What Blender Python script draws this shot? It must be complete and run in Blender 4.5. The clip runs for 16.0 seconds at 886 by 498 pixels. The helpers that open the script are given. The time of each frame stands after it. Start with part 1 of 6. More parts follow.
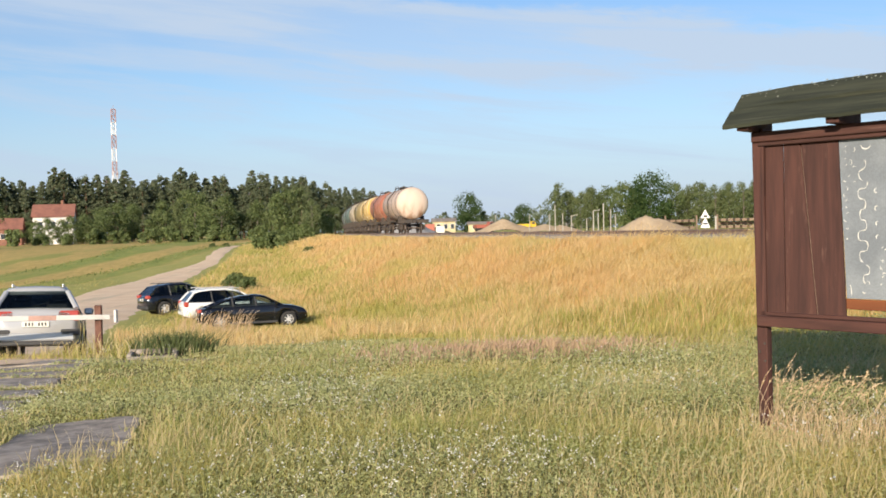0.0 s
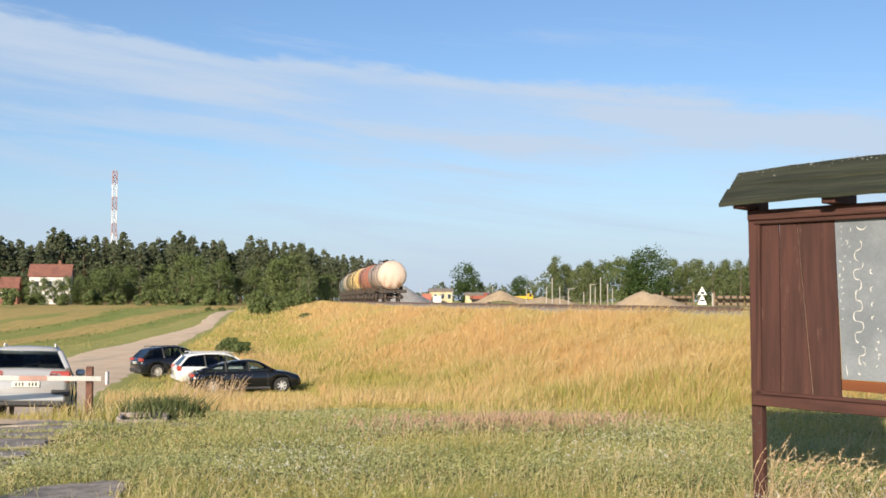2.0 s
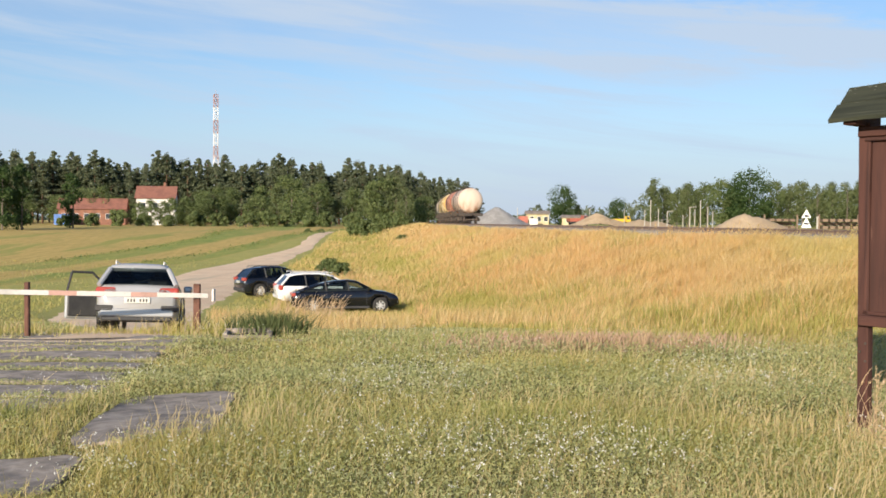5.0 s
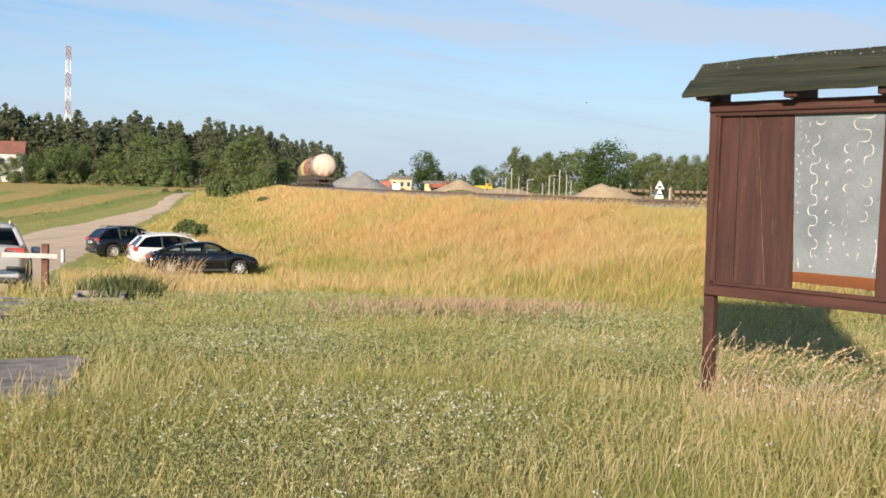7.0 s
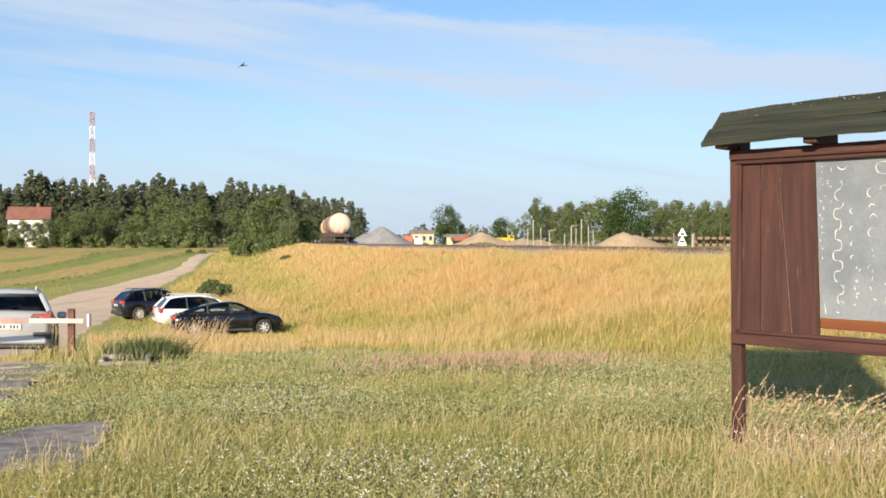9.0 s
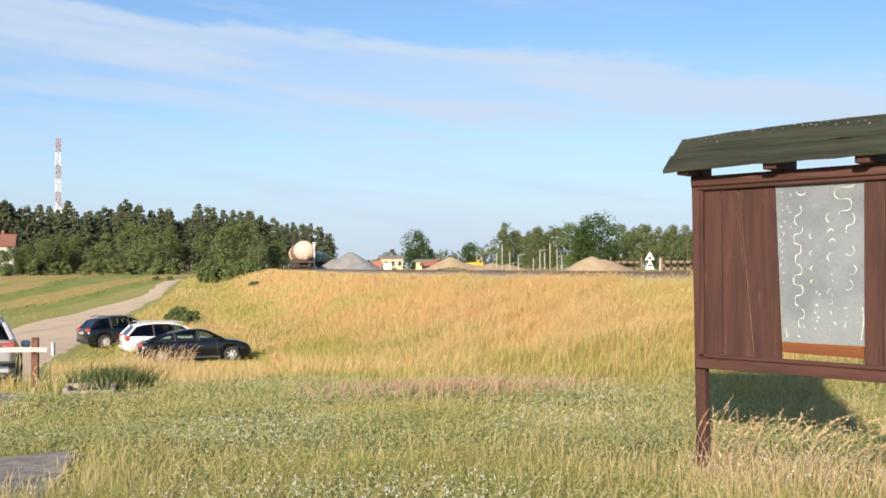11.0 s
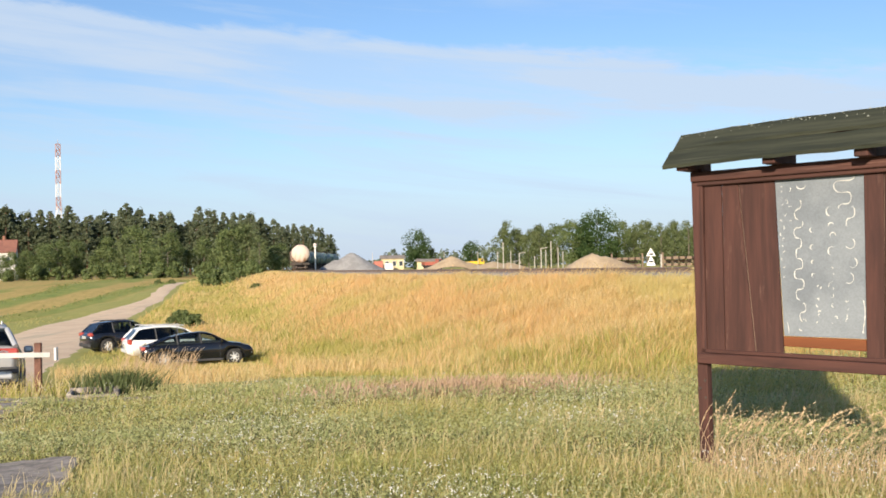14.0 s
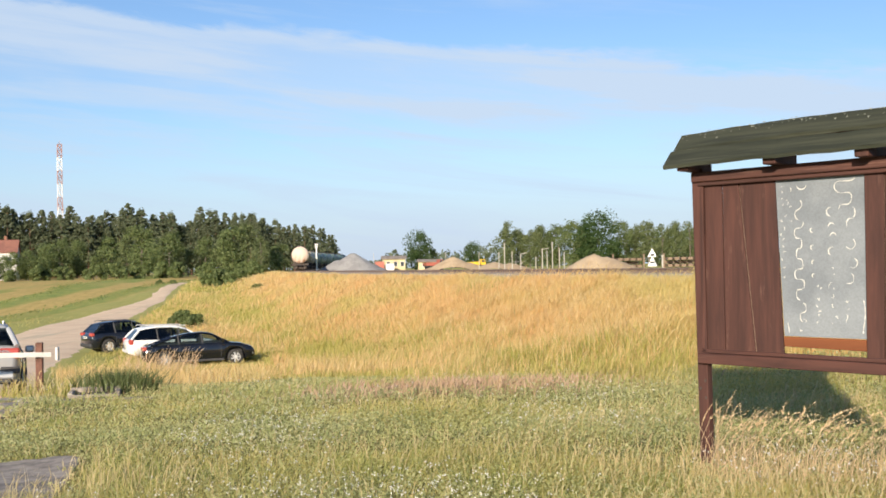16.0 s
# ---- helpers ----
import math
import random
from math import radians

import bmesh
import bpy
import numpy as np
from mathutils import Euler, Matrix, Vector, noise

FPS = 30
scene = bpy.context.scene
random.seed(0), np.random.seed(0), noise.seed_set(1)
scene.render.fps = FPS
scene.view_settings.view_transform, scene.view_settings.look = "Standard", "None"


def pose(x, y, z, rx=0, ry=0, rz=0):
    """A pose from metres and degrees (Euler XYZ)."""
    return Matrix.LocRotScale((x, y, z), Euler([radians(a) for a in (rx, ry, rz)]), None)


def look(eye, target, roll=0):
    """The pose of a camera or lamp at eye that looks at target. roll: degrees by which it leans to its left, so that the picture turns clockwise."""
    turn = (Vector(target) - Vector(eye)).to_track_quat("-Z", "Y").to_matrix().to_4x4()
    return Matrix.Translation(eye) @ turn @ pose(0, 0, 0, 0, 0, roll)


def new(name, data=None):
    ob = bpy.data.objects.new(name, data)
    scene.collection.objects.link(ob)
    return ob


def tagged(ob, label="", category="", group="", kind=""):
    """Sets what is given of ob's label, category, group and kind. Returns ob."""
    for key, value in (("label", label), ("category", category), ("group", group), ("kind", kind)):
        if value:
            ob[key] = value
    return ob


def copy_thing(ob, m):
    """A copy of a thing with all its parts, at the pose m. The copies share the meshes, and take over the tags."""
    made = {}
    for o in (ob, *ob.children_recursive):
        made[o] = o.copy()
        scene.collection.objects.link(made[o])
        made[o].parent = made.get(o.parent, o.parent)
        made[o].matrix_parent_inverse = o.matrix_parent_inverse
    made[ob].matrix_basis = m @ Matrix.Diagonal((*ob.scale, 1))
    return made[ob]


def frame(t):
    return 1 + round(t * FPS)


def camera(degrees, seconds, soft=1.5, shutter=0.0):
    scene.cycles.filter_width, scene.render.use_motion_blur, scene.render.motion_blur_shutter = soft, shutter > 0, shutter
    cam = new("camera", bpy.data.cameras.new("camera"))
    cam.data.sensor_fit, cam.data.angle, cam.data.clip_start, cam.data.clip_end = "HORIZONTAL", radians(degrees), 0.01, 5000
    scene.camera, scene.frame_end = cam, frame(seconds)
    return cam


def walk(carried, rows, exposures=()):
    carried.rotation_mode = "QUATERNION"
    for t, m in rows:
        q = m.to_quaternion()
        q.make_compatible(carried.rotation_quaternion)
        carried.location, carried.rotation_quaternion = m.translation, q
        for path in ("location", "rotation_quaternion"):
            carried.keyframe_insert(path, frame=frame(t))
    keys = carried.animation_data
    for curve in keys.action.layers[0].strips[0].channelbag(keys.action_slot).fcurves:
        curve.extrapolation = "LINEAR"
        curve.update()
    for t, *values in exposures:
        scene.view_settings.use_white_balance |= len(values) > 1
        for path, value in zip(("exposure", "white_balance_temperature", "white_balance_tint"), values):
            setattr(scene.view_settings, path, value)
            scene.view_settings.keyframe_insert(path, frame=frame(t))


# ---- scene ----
cam = camera(44.71, 16.0, soft=1.7)
EXPOSURE = 0.0
# seconds, x, y, z, yaw to the left, pitch up, roll
PATH = [
    (0, -0.016, 0.012, 1.661, 0.22, -1.00, -1.28),
    (0.1, 0.008, -0.000, 1.666, -2.12, -0.30, 0.84),
    (0.5, -0.002, 0.017, 1.677, -1.69, 2.88, 0.26),
    (1, -0.005, -0.001, 1.659, 0.10, -1.41, 0.37),
    (1.5, -0.006, 0.013, 1.663, 0.72, 1.21, 0.74),
    (2, -0.000, 0.031, 1.659, 0.04, 2.72, 0.22),
    (2.5, -0.011, -0.007, 1.655, 0.57, 1.97, -1.53),
    (3, -0.027, -0.075, 1.643, 1.30, 0.58, -0.46),
    (3.5, -0.016, -0.040, 1.628, 4.99, -1.36, -0.34),
    (5.8, -0.033, 0.001, 1.620, 4.32, -1.49, 1.28),
    (6, -0.024, 0.015, 1.621, 2.26, -2.60, 1.82),
    (6.5, 0.003, 0.046, 1.622, -2.03, -2.97, 2.42),
    (7, -0.015, 0.020, 1.627, -2.24, -3.18, 1.70),
    (7.5, -0.014, 0.012, 1.637, -1.19, -2.06, -0.15),
    (8, -0.009, 0.018, 1.640, -0.91, -1.72, -0.10),
    (8.5, -0.011, 0.032, 1.643, -0.65, -1.16, 0.13),
    (9, -0.012, 0.027, 1.649, -0.97, -0.37, 0.06),
    (9.2, -0.014, 0.030, 1.639, -1.71, -0.31, 0.34),
    (11.3, 0.022, -0.004, 1.664, -2.79, 1.02, -0.46),
    (11.5, 0.022, -0.008, 1.661, -2.84, 0.75, -0.68),
    (12, 0.023, -0.020, 1.657, -3.09, 1.13, -0.56),
    (12.5, 0.021, -0.032, 1.660, -3.06, 1.22, -0.81),
    (13, 0.022, -0.020, 1.659, -2.93, 0.78, -0.74),
    (13.5, 0.022, -0.006, 1.656, -2.75, 0.55, -0.89),
    (14, 0.021, -0.006, 1.662, -2.55, 0.92, -1.12),
    (14.5, 0.017, -0.019, 1.657, -2.19, 0.93, -1.32),
    (15, 0.020, -0.012, 1.658, -2.01, 0.86, -1.37),
    (15.5, 0.015, -0.028, 1.656, -2.26, 0.87, -1.23),
    (16, 0.025, -0.017, 1.657, -2.48, 0.95, -1.06),
]


def aim(x, y, z, yaw, pitch, roll):
    a, b = radians(yaw), radians(pitch)
    return look((x, y, z), (x - math.sin(a) * math.cos(b), y + math.cos(a) * math.cos(b), z + math.sin(b)), roll)


walk(cam, [(t, aim(*p)) for t, *p in PATH], exposures=[(0, EXPOSURE), (7.0, EXPOSURE), (7.5, EXPOSURE + 0.12), (16, EXPOSURE + 0.12)])

# ---- light: a low evening sun behind the camera ----
SUN_AZ, SUN_EL = radians(197.0), radians(17.0)   # clockwise from +y
sun = new("sun", bpy.data.lights.new("sun", "SUN"))
sun.data.energy, sun.data.angle, sun.data.color = 6.9, radians(0.6), (1.0, 0.86, 0.68)
sun.matrix_world = look((0, 0, 50), Vector((0, 0, 50)) - Vector((math.sin(SUN_AZ) * math.cos(SUN_EL), math.cos(SUN_AZ) * math.cos(SUN_EL), math.sin(SUN_EL))))


class Nodes:
    """Short writing for node trees."""
    def __init__(self, tree):
        self.t = tree
        tree.nodes.clear()

    def add(self, kind, ins=None, **props):
        n = self.t.nodes.new(kind)
        if "operation" in props:
            n.operation = props["operation"]
        if "use_clamp" in props:
            n.use_clamp = props["use_clamp"]
        if "interpolation_type" in props:
            n.interpolation_type = props["interpolation_type"]
        if "data_type" in props:
            n.data_type, n.blend_type = props["data_type"], props["blend_type"]
        if "sky_type" in props:
            n.sky_type, n.sun_disc, n.sun_elevation, n.sun_rotation = props["sky_type"], False, SUN_EL, SUN_AZ
            n.air_density, n.dust_density, n.ozone_density, n.altitude = 1.0, 0.6, 1.6, 100.0
        for k, v in (ins or {}).items():
            self.put(n.inputs[k], v)
        return n

    def put(self, socket, v):
        if isinstance(v, bpy.types.NodeSocket):
            self.t.links.new(v, socket)
        elif isinstance(v, bpy.types.Node):
            self.t.links.new(v.outputs[0], socket)
        else:
            socket.default_value = v

    def math(self, op, a, b=0.0, c=0.0, clamp=False):
        return self.add("ShaderNodeMath", {0: a, 1: b, 2: c}, operation=op, use_clamp=clamp).outputs[0]

    def span(self, v, a, b, lo=0.0, hi=1.0, smooth=True):
        return self.add("ShaderNodeMapRange", {0: v, 1: a, 2: b, 3: lo, 4: hi}, interpolation_type="SMOOTHSTEP" if smooth else "LINEAR").outputs[0]

    def mix(self, f, a, b, blend="MIX"):
        n = self.add("ShaderNodeMix", data_type="RGBA", blend_type=blend)
        for k, v in ((0, f), (6, a), (7, b)):
            self.put(n.inputs[k], v)
        return n.outputs[2]

    def noise(self, vec, scale, detail=3.0, rough=0.55, dist=0.0):
        n = self.add("ShaderNodeTexNoise", {"Scale": scale, "Detail": detail, "Roughness": rough, "Distortion": dist})
        if vec is not None:
            self.put(n.inputs["Vector"], vec)
        return n.outputs[0]

    def scaled(self, vec, x, y, z):
        return self.add("ShaderNodeMapping", {"Vector": vec, "Scale": (x, y, z)}).outputs[0]


def rgb(r, g, b):
    return (r, g, b, 1.0)


def make_world():
    w = bpy.data.worlds.new("evening_sky")
    w.use_nodes = True
    scene.world = w
    n = Nodes(w.node_tree)
    way = n.add("ShaderNodeTexCoord").outputs["Generated"]
    sky = n.add("ShaderNodeTexSky", sky_type="NISHITA").outputs[0]
    sep = n.add("ShaderNodeSeparateXYZ", {0: way})
    x, y, z = sep.outputs
    sky = n.mix(1.0, sky, rgb(0.87, 1.02, 1.26), "MULTIPLY")
    az = n.math("MULTIPLY", n.math("ARCTAN2", x, y), 57.3)
    el = n.math("MULTIPLY", n.math("ARCSINE", z), 57.3)
    plan = n.add("ShaderNodeCombineXYZ", {0: az, 1: el, 2: 0.0}).outputs[0]
    tilt = n.add("ShaderNodeMapping", {"Vector": plan, "Rotation": (0, 0, radians(6.5))}).outputs[0]
    warp = n.noise(n.scaled(tilt, 0.075, 0.2, 1), 1.0, 5, 0.55, 0.3)
    streak = n.noise(n.scaled(tilt, 0.05, 0.55, 1), 1.0, 6, 0.6, 0.4)
    wisp = n.noise(n.scaled(tilt, 0.3, 1.3, 1), 1.0, 5, 0.65, 0.6)
    # a broad sheet of cirrus with a clear upper edge, thinning downwards
    over = n.math("ADD", n.math("SUBTRACT", el, n.math("SUBTRACT", 11.1, n.math("MULTIPLY", az, 0.095))), n.math("MULTIPLY", n.math("SUBTRACT", warp, 0.5), 4.0))
    over = n.math("ADD", over, n.math("MULTIPLY", n.math("SUBTRACT", wisp, 0.5), 1.6))
    sheet = n.math("MULTIPLY", n.span(over, 1.1, 0.2), n.span(over, -5.5, -0.6))
    low = n.math("MULTIPLY", n.span(streak, 0.42, 0.66), n.span(el, 12.5, 8.0))
    high = n.math("MULTIPLY", n.span(streak, 0.56, 0.75), 0.5)
    cover = n.math("ADD", n.math("MULTIPLY", sheet, n.span(streak, 0.3, 0.6, 0.45, 0.95)), n.math("MULTIPLY", n.math("MAXIMUM", low, high), 0.6), clamp=True)
    cloud = n.mix(n.math("MULTIPLY", cover, 0.9), sky, rgb(4.9, 5.85, 7.15))
    haze = n.span(el, 0.0, 9.0, 0.8, 0.0)
    clear = n.mix(haze, cloud, rgb(4.6, 5.5, 7.15))
    bg = n.add("ShaderNodeBackground", {"Color": clear, "Strength": 0.115})
    n.add("ShaderNodeOutputWorld", {"Surface": bg.outputs[0]})


make_world()


# ---- materials ----
def material(name, build, **kw):
    m = bpy.data.materials.new(name)
    m.use_nodes = True
    n = Nodes(m.node_tree)
    shader = build(n, **kw)
    n.add("ShaderNodeOutputMaterial", {"Surface": shader})
    return m


def principled(n, color, rough=0.6, metal=0.0, bump=None, strength=0.3, dist=0.02, spec=0.5, **more):
    ins = {"Base Color": color, "Roughness": rough, "Metallic": metal, "Specular IOR Level": spec}
    if bump is not None:
        ins["Normal"] = n.add("ShaderNodeBump", {"Height": bump, "Strength": strength, "Distance": dist}).outputs[0]
    ins.update(more)
    return n.add("ShaderNodeBsdfPrincipled", ins).outputs[0]


def coords(n):
    return n.add("ShaderNodeTexCoord").outputs["Object"]


def spotted(n, a, b, scale=4.0, fine=40.0, rough=0.7, metal=0.0, bump=0.3, dist=0.01, lo=0.35, hi=0.65, spec=0.5):
    """Two colours in patches, with grain."""
    v = coords(n)
    one, two = n.noise(v, scale, 4), n.noise(v, fine, 3)
    c = n.mix(n.span(one, lo, hi), rgb(*a), rgb(*b))
    c = n.mix(n.span(two, 0.3, 0.7, 0.0, 0.35), c, n.mix(0.5, c, rgb(0.02, 0.02, 0.02)))
    return principled(n, c, n.span(one, 0.2, 0.8, rough - 0.1, min(1, rough + 0.1)), metal, two, bump, dist, spec)


def painted(n, a, dirt=(0.12, 0.09, 0.07), rough=0.35, amount=0.5, scale=1.2, streak=0.25, coat=0.0):
    """Paint with dirt that runs down."""
    v = coords(n)
    run = n.noise(n.scaled(v, 1.0, 1.0, streak), scale, 6, 0.6)
    grain = n.noise(v, 25.0, 3)
    c = n.mix(n.math("MULTIPLY", n.span(run, 0.45, 0.75), amount), rgb(*a), rgb(*dirt))
    c = n.mix(n.span(grain, 0.4, 0.8, 0.0, 0.18), c, rgb(*dirt))
    return principled(n, c, n.span(run, 0.3, 0.7, rough, rough + 0.2), 0.0, grain, 0.08, 0.01, **{"Coat Weight": coat, "Coat Roughness": 0.06})


def wooden(n, a, b, along=(1, 1, 0.08), scale=9.0, rough=0.75, worn=None, spec=0.3):
    v = coords(n)
    r = n.add("ShaderNodeObjectInfo").outputs["Random"]
    v = n.add("ShaderNodeVectorMath", {0: v, 1: n.add("ShaderNodeCombineXYZ", {0: n.math("MULTIPLY", r, 7.0), 1: r, 2: n.math("MULTIPLY", r, 11.0)}).outputs[0]}, operation="ADD").outputs[0]
    g = n.noise(n.scaled(v, *along), scale, 6, 0.65, 0.3)
    f = n.noise(n.scaled(v, *along), scale * 6, 3, 0.6)
    c = n.mix(n.span(g, 0.3, 0.7), rgb(*a), rgb(*b))
    c = n.mix(n.math("MULTIPLY", r, 0.25), c, rgb(*b))
    if worn:
        c = n.mix(n.span(n.noise(n.scaled(v, along[0] * 0.8, along[1] * 0.8, along[2] * 2), scale * 0.8, 5, 0.7), 0.58, 0.72, 0.0, 0.6), c, rgb(*worn))
    return principled(n, c, rough, 0.0, n.math("ADD", g, n.math("MULTIPLY", f, 0.6)), 0.5, 0.004, spec)


def blade(n, stops, patch=None, patch_scale=0.25, through_light=0.35, second=None, second_scale=0.1):
    """Grass or leaf: colour by piece, by broad patches of the ground, light shining through."""
    island = n.add("ShaderNodeNewGeometry").outputs["Random Per Island"]
    ramp = n.add("ShaderNodeValToRGB", {0: island})
    ramp.color_ramp.elements[0].color, ramp.color_ramp.elements[1].color = rgb(*stops[0]), rgb(*stops[-1])
    for i, s in enumerate(stops[1:-1]):
        e = ramp.color_ramp.elements.new((i + 1) / (len(stops) - 1))
        e.color = rgb(*s)
    c = ramp.outputs[0]
    if patch:
        v = coords(n)
        c = n.mix(n.span(n.noise(v, patch_scale, 4, 0.6), 0.42, 0.62, 0.0, 0.75), c, n.mix(0.8, c, rgb(*patch)))
        if second:
            c = n.mix(n.span(n.noise(n.scaled(v, 1.3, 0.8, 1), second_scale, 5, 0.65), 0.5, 0.64, 0.0, 0.8), c, n.mix(0.75, c, rgb(*second)))
    d = n.add("ShaderNodeBsdfDiffuse", {"Color": c})
    t = n.add("ShaderNodeBsdfTranslucent", {"Color": c})
    m = n.add("ShaderNodeMixShader", {0: through_light, 1: d.outputs[0], 2: t.outputs[0]})
    g = n.add("ShaderNodeBsdfGlossy", {"Roughness": 0.5, "Color": rgb(0.5, 0.5, 0.45)})
    return n.add("ShaderNodeMixShader", {0: 0.03, 1: m.outputs[0], 2: g.outputs[0]}).outputs[0]


# ---- the lie of the land ----
def track_x(y):
    y = np.clip(y, -120.0, 420.0)
    return -3.0 - 0.198 * (y - 99.5) + 0.0005 * (y - 99.5) ** 2 + 0.0006 * np.maximum(y - 200, 0) ** 2


def track_slope(y):
    return np.where((y > -120) & (y < 420), -0.198 + 0.001 * (y - 99.5) + 0.0012 * np.maximum(y - 200, 0), 0.0)


BASE_Y = [-3000, -30, 0, 8, 12, 17, 22, 26, 30, 38, 44, 50, 60, 80, 100, 120, 150, 200, 310, 600, 3200]
BASE_Z = [0.3, 0.2, 0.0, -0.03, -0.15, -0.32, -0.68, -1.12, -1.55, -2.1, -2.35, -2.43, -2.52, -2.45, -2.3, -1.6, -0.4, 0.0, 0.5, 0.9, 1.1]
ROAD = [(-7.9, 17), (-8.5, 24), (-12.7, 33), (-16.9, 42), (-19.0, 52), (-21.2, 64), (-24.2, 80), (-26.3, 100), (-26.7, 110), (-27.5, 125), (-31.1, 148), (-33.4, 164), (-35.2, 180)]
ROAD_W = [2.2, 2.8, 4.6, 6.6, 7.2, 7.0, 6.4, 5.4, 3.9, 2.3, 2.1, 2.0, 1.9]


def smooth_line(v, xs, zs):
    """Interpolation with rounded corners."""
    w = 1.5 + 0.06 * np.abs(v)
    return sum(np.interp(v + k * w, xs, zs) for k in (-1, -0.5, 0, 0.5, 1)) / 5


def across(x, y):
    """Metres to the left of the railway's middle line."""
    return (track_x(y) - x) / np.sqrt(1 + track_slope(y) ** 2)


def land(x, y):
    x, y = np.asarray(x, float), np.asarray(y, float)
    base = smooth_line(y, BASE_Y, BASE_Z) + 0.022 * np.clip(x, -9, 6) * np.exp(-np.maximum(y - 14, 0) / 14)
    s = across(x, y)
    k = np.clip(1 - (s - 2.8) / 9.9, 0, 1)
    k = k * k * (3 - 2 * k) * 0.35 + k * 0.65
    bumps = 0.03 * np.sin(x * 1.3 + 2 * np.sin(y * 0.7)) * np.sin(y * 1.1 + x * 0.4) + 0.05 * np.sin(x * 0.31 + 1) * np.sin(y * 0.27)
    near = np.clip((np.hypot(x, y) - 1) / 6, 0.2, 1)
    return base + (0.85 - base) * k + bumps * near * (1 - 0.7 * k)


def ground_at(x, y):
    return float(land(x, y))


def road_offset(x, y):
    """Distance to the road's edge, negative on it."""
    cx = np.interp(y, [p[1] for p in ROAD], [p[0] for p in ROAD])
    w = np.interp(y, [p[1] for p in ROAD], ROAD_W)
    return np.where(y > 17, np.abs(x - cx) / 1.03 - w / 2, 99.0)


# ---- building helpers ----
def thing(name, label, category, group="", at=None, kind=""):
    ob = tagged(new(name), label, category, group, kind)
    if at is not None:
        ob.matrix_world = at
    return ob


def link_mesh(name, me, mat, parent=None, label="", smooth=False):
    ob = new(name, me)
    if mat is not None:
        me.materials.append(mat)
    if smooth:
        me.shade_smooth()
    if parent is not None:
        ob.parent = parent
    if label:
        ob["label"] = label
    return ob


def part(name, bm, mat, parent=None, label="", smooth=False):
    me = bpy.data.meshes.new(name)
    bmesh.ops.recalc_face_normals(bm, faces=bm.faces)
    bm.to_mesh(me)
    bm.free()
    return link_mesh(name, me, mat, parent, label, smooth)


def merge(bm, other, m=None):
    if m is not None:
        bmesh.ops.transform(other, matrix=m, verts=other.verts)
    me = bpy.data.meshes.new("tmp")
    other.to_mesh(me)
    other.free()
    bm.from_mesh(me)
    bpy.data.meshes.remove(me)
    return bm


def box(c, s, bevel=0.0, m=None, bm=None, segs=1):
    b = bmesh.new()
    bmesh.ops.create_cube(b, size=1.0, matrix=Matrix.LocRotScale(c, None, s))
    if bevel:
        bmesh.ops.bevel(b, geom=b.edges[:], offset=bevel, segments=segs, affect="EDGES", profile=0.6)
    return merge(bm if bm is not None else bmesh.new(), b, m)


def rod(a, b, r, r2=None, seg=8, bm=None):
    a, b = Vector(a), Vector(b)
    t = bmesh.new()
    bmesh.ops.create_cone(t, cap_ends=True, segments=seg, radius1=r, radius2=r if r2 is None else r2, depth=(b - a).length)
    m = Matrix.Translation((a + b) / 2) @ (b - a).to_track_quat("Z", "Y").to_matrix().to_4x4()
    return merge(bm if bm is not None else bmesh.new(), t, m)


def lathe(profile, seg=24, m=None, bm=None, caps=True):
    """Turns (radius, height) pairs round z."""
    t = bmesh.new()
    rings = []
    for r, z in profile:
        rings.append([t.verts.new((r * math.cos(2 * math.pi * k / seg), r * math.sin(2 * math.pi * k / seg), z)) for k in range(seg)])
    for a, b in zip(rings, rings[1:]):
        for k in range(seg):
            t.faces.new((a[k], a[(k + 1) % seg], b[(k + 1) % seg], b[k]))
    for ring in (rings[0], rings[-1]) if caps else ():
        t.faces.new(ring)
    bmesh.ops.remove_doubles(t, verts=t.verts, dist=1e-5)
    return merge(bm if bm is not None else bmesh.new(), t, m)


def fast_mesh(name, verts, faces):
    """A mesh from arrays; faces: arrays of (n, 3) or (n, 4) indices."""
    me = bpy.data.meshes.new(name)
    verts = np.ascontiguousarray(verts, np.float32).reshape(-1, 3)
    faces = [np.ascontiguousarray(f, np.int32) for f in faces if len(f)]
    loops = np.concatenate([f.ravel() for f in faces])
    sizes = np.concatenate([np.full(len(f), f.shape[1], np.int32) for f in faces])
    me.vertices.add(len(verts))
    me.vertices.foreach_set("co", verts.ravel())
    me.loops.add(len(loops))
    me.loops.foreach_set("vertex_index", loops)
    me.polygons.add(len(sizes))
    me.polygons.foreach_set("loop_start", np.concatenate([[0], np.cumsum(sizes)[:-1]]).astype(np.int32))
    me.update(calc_edges=True)
    return me


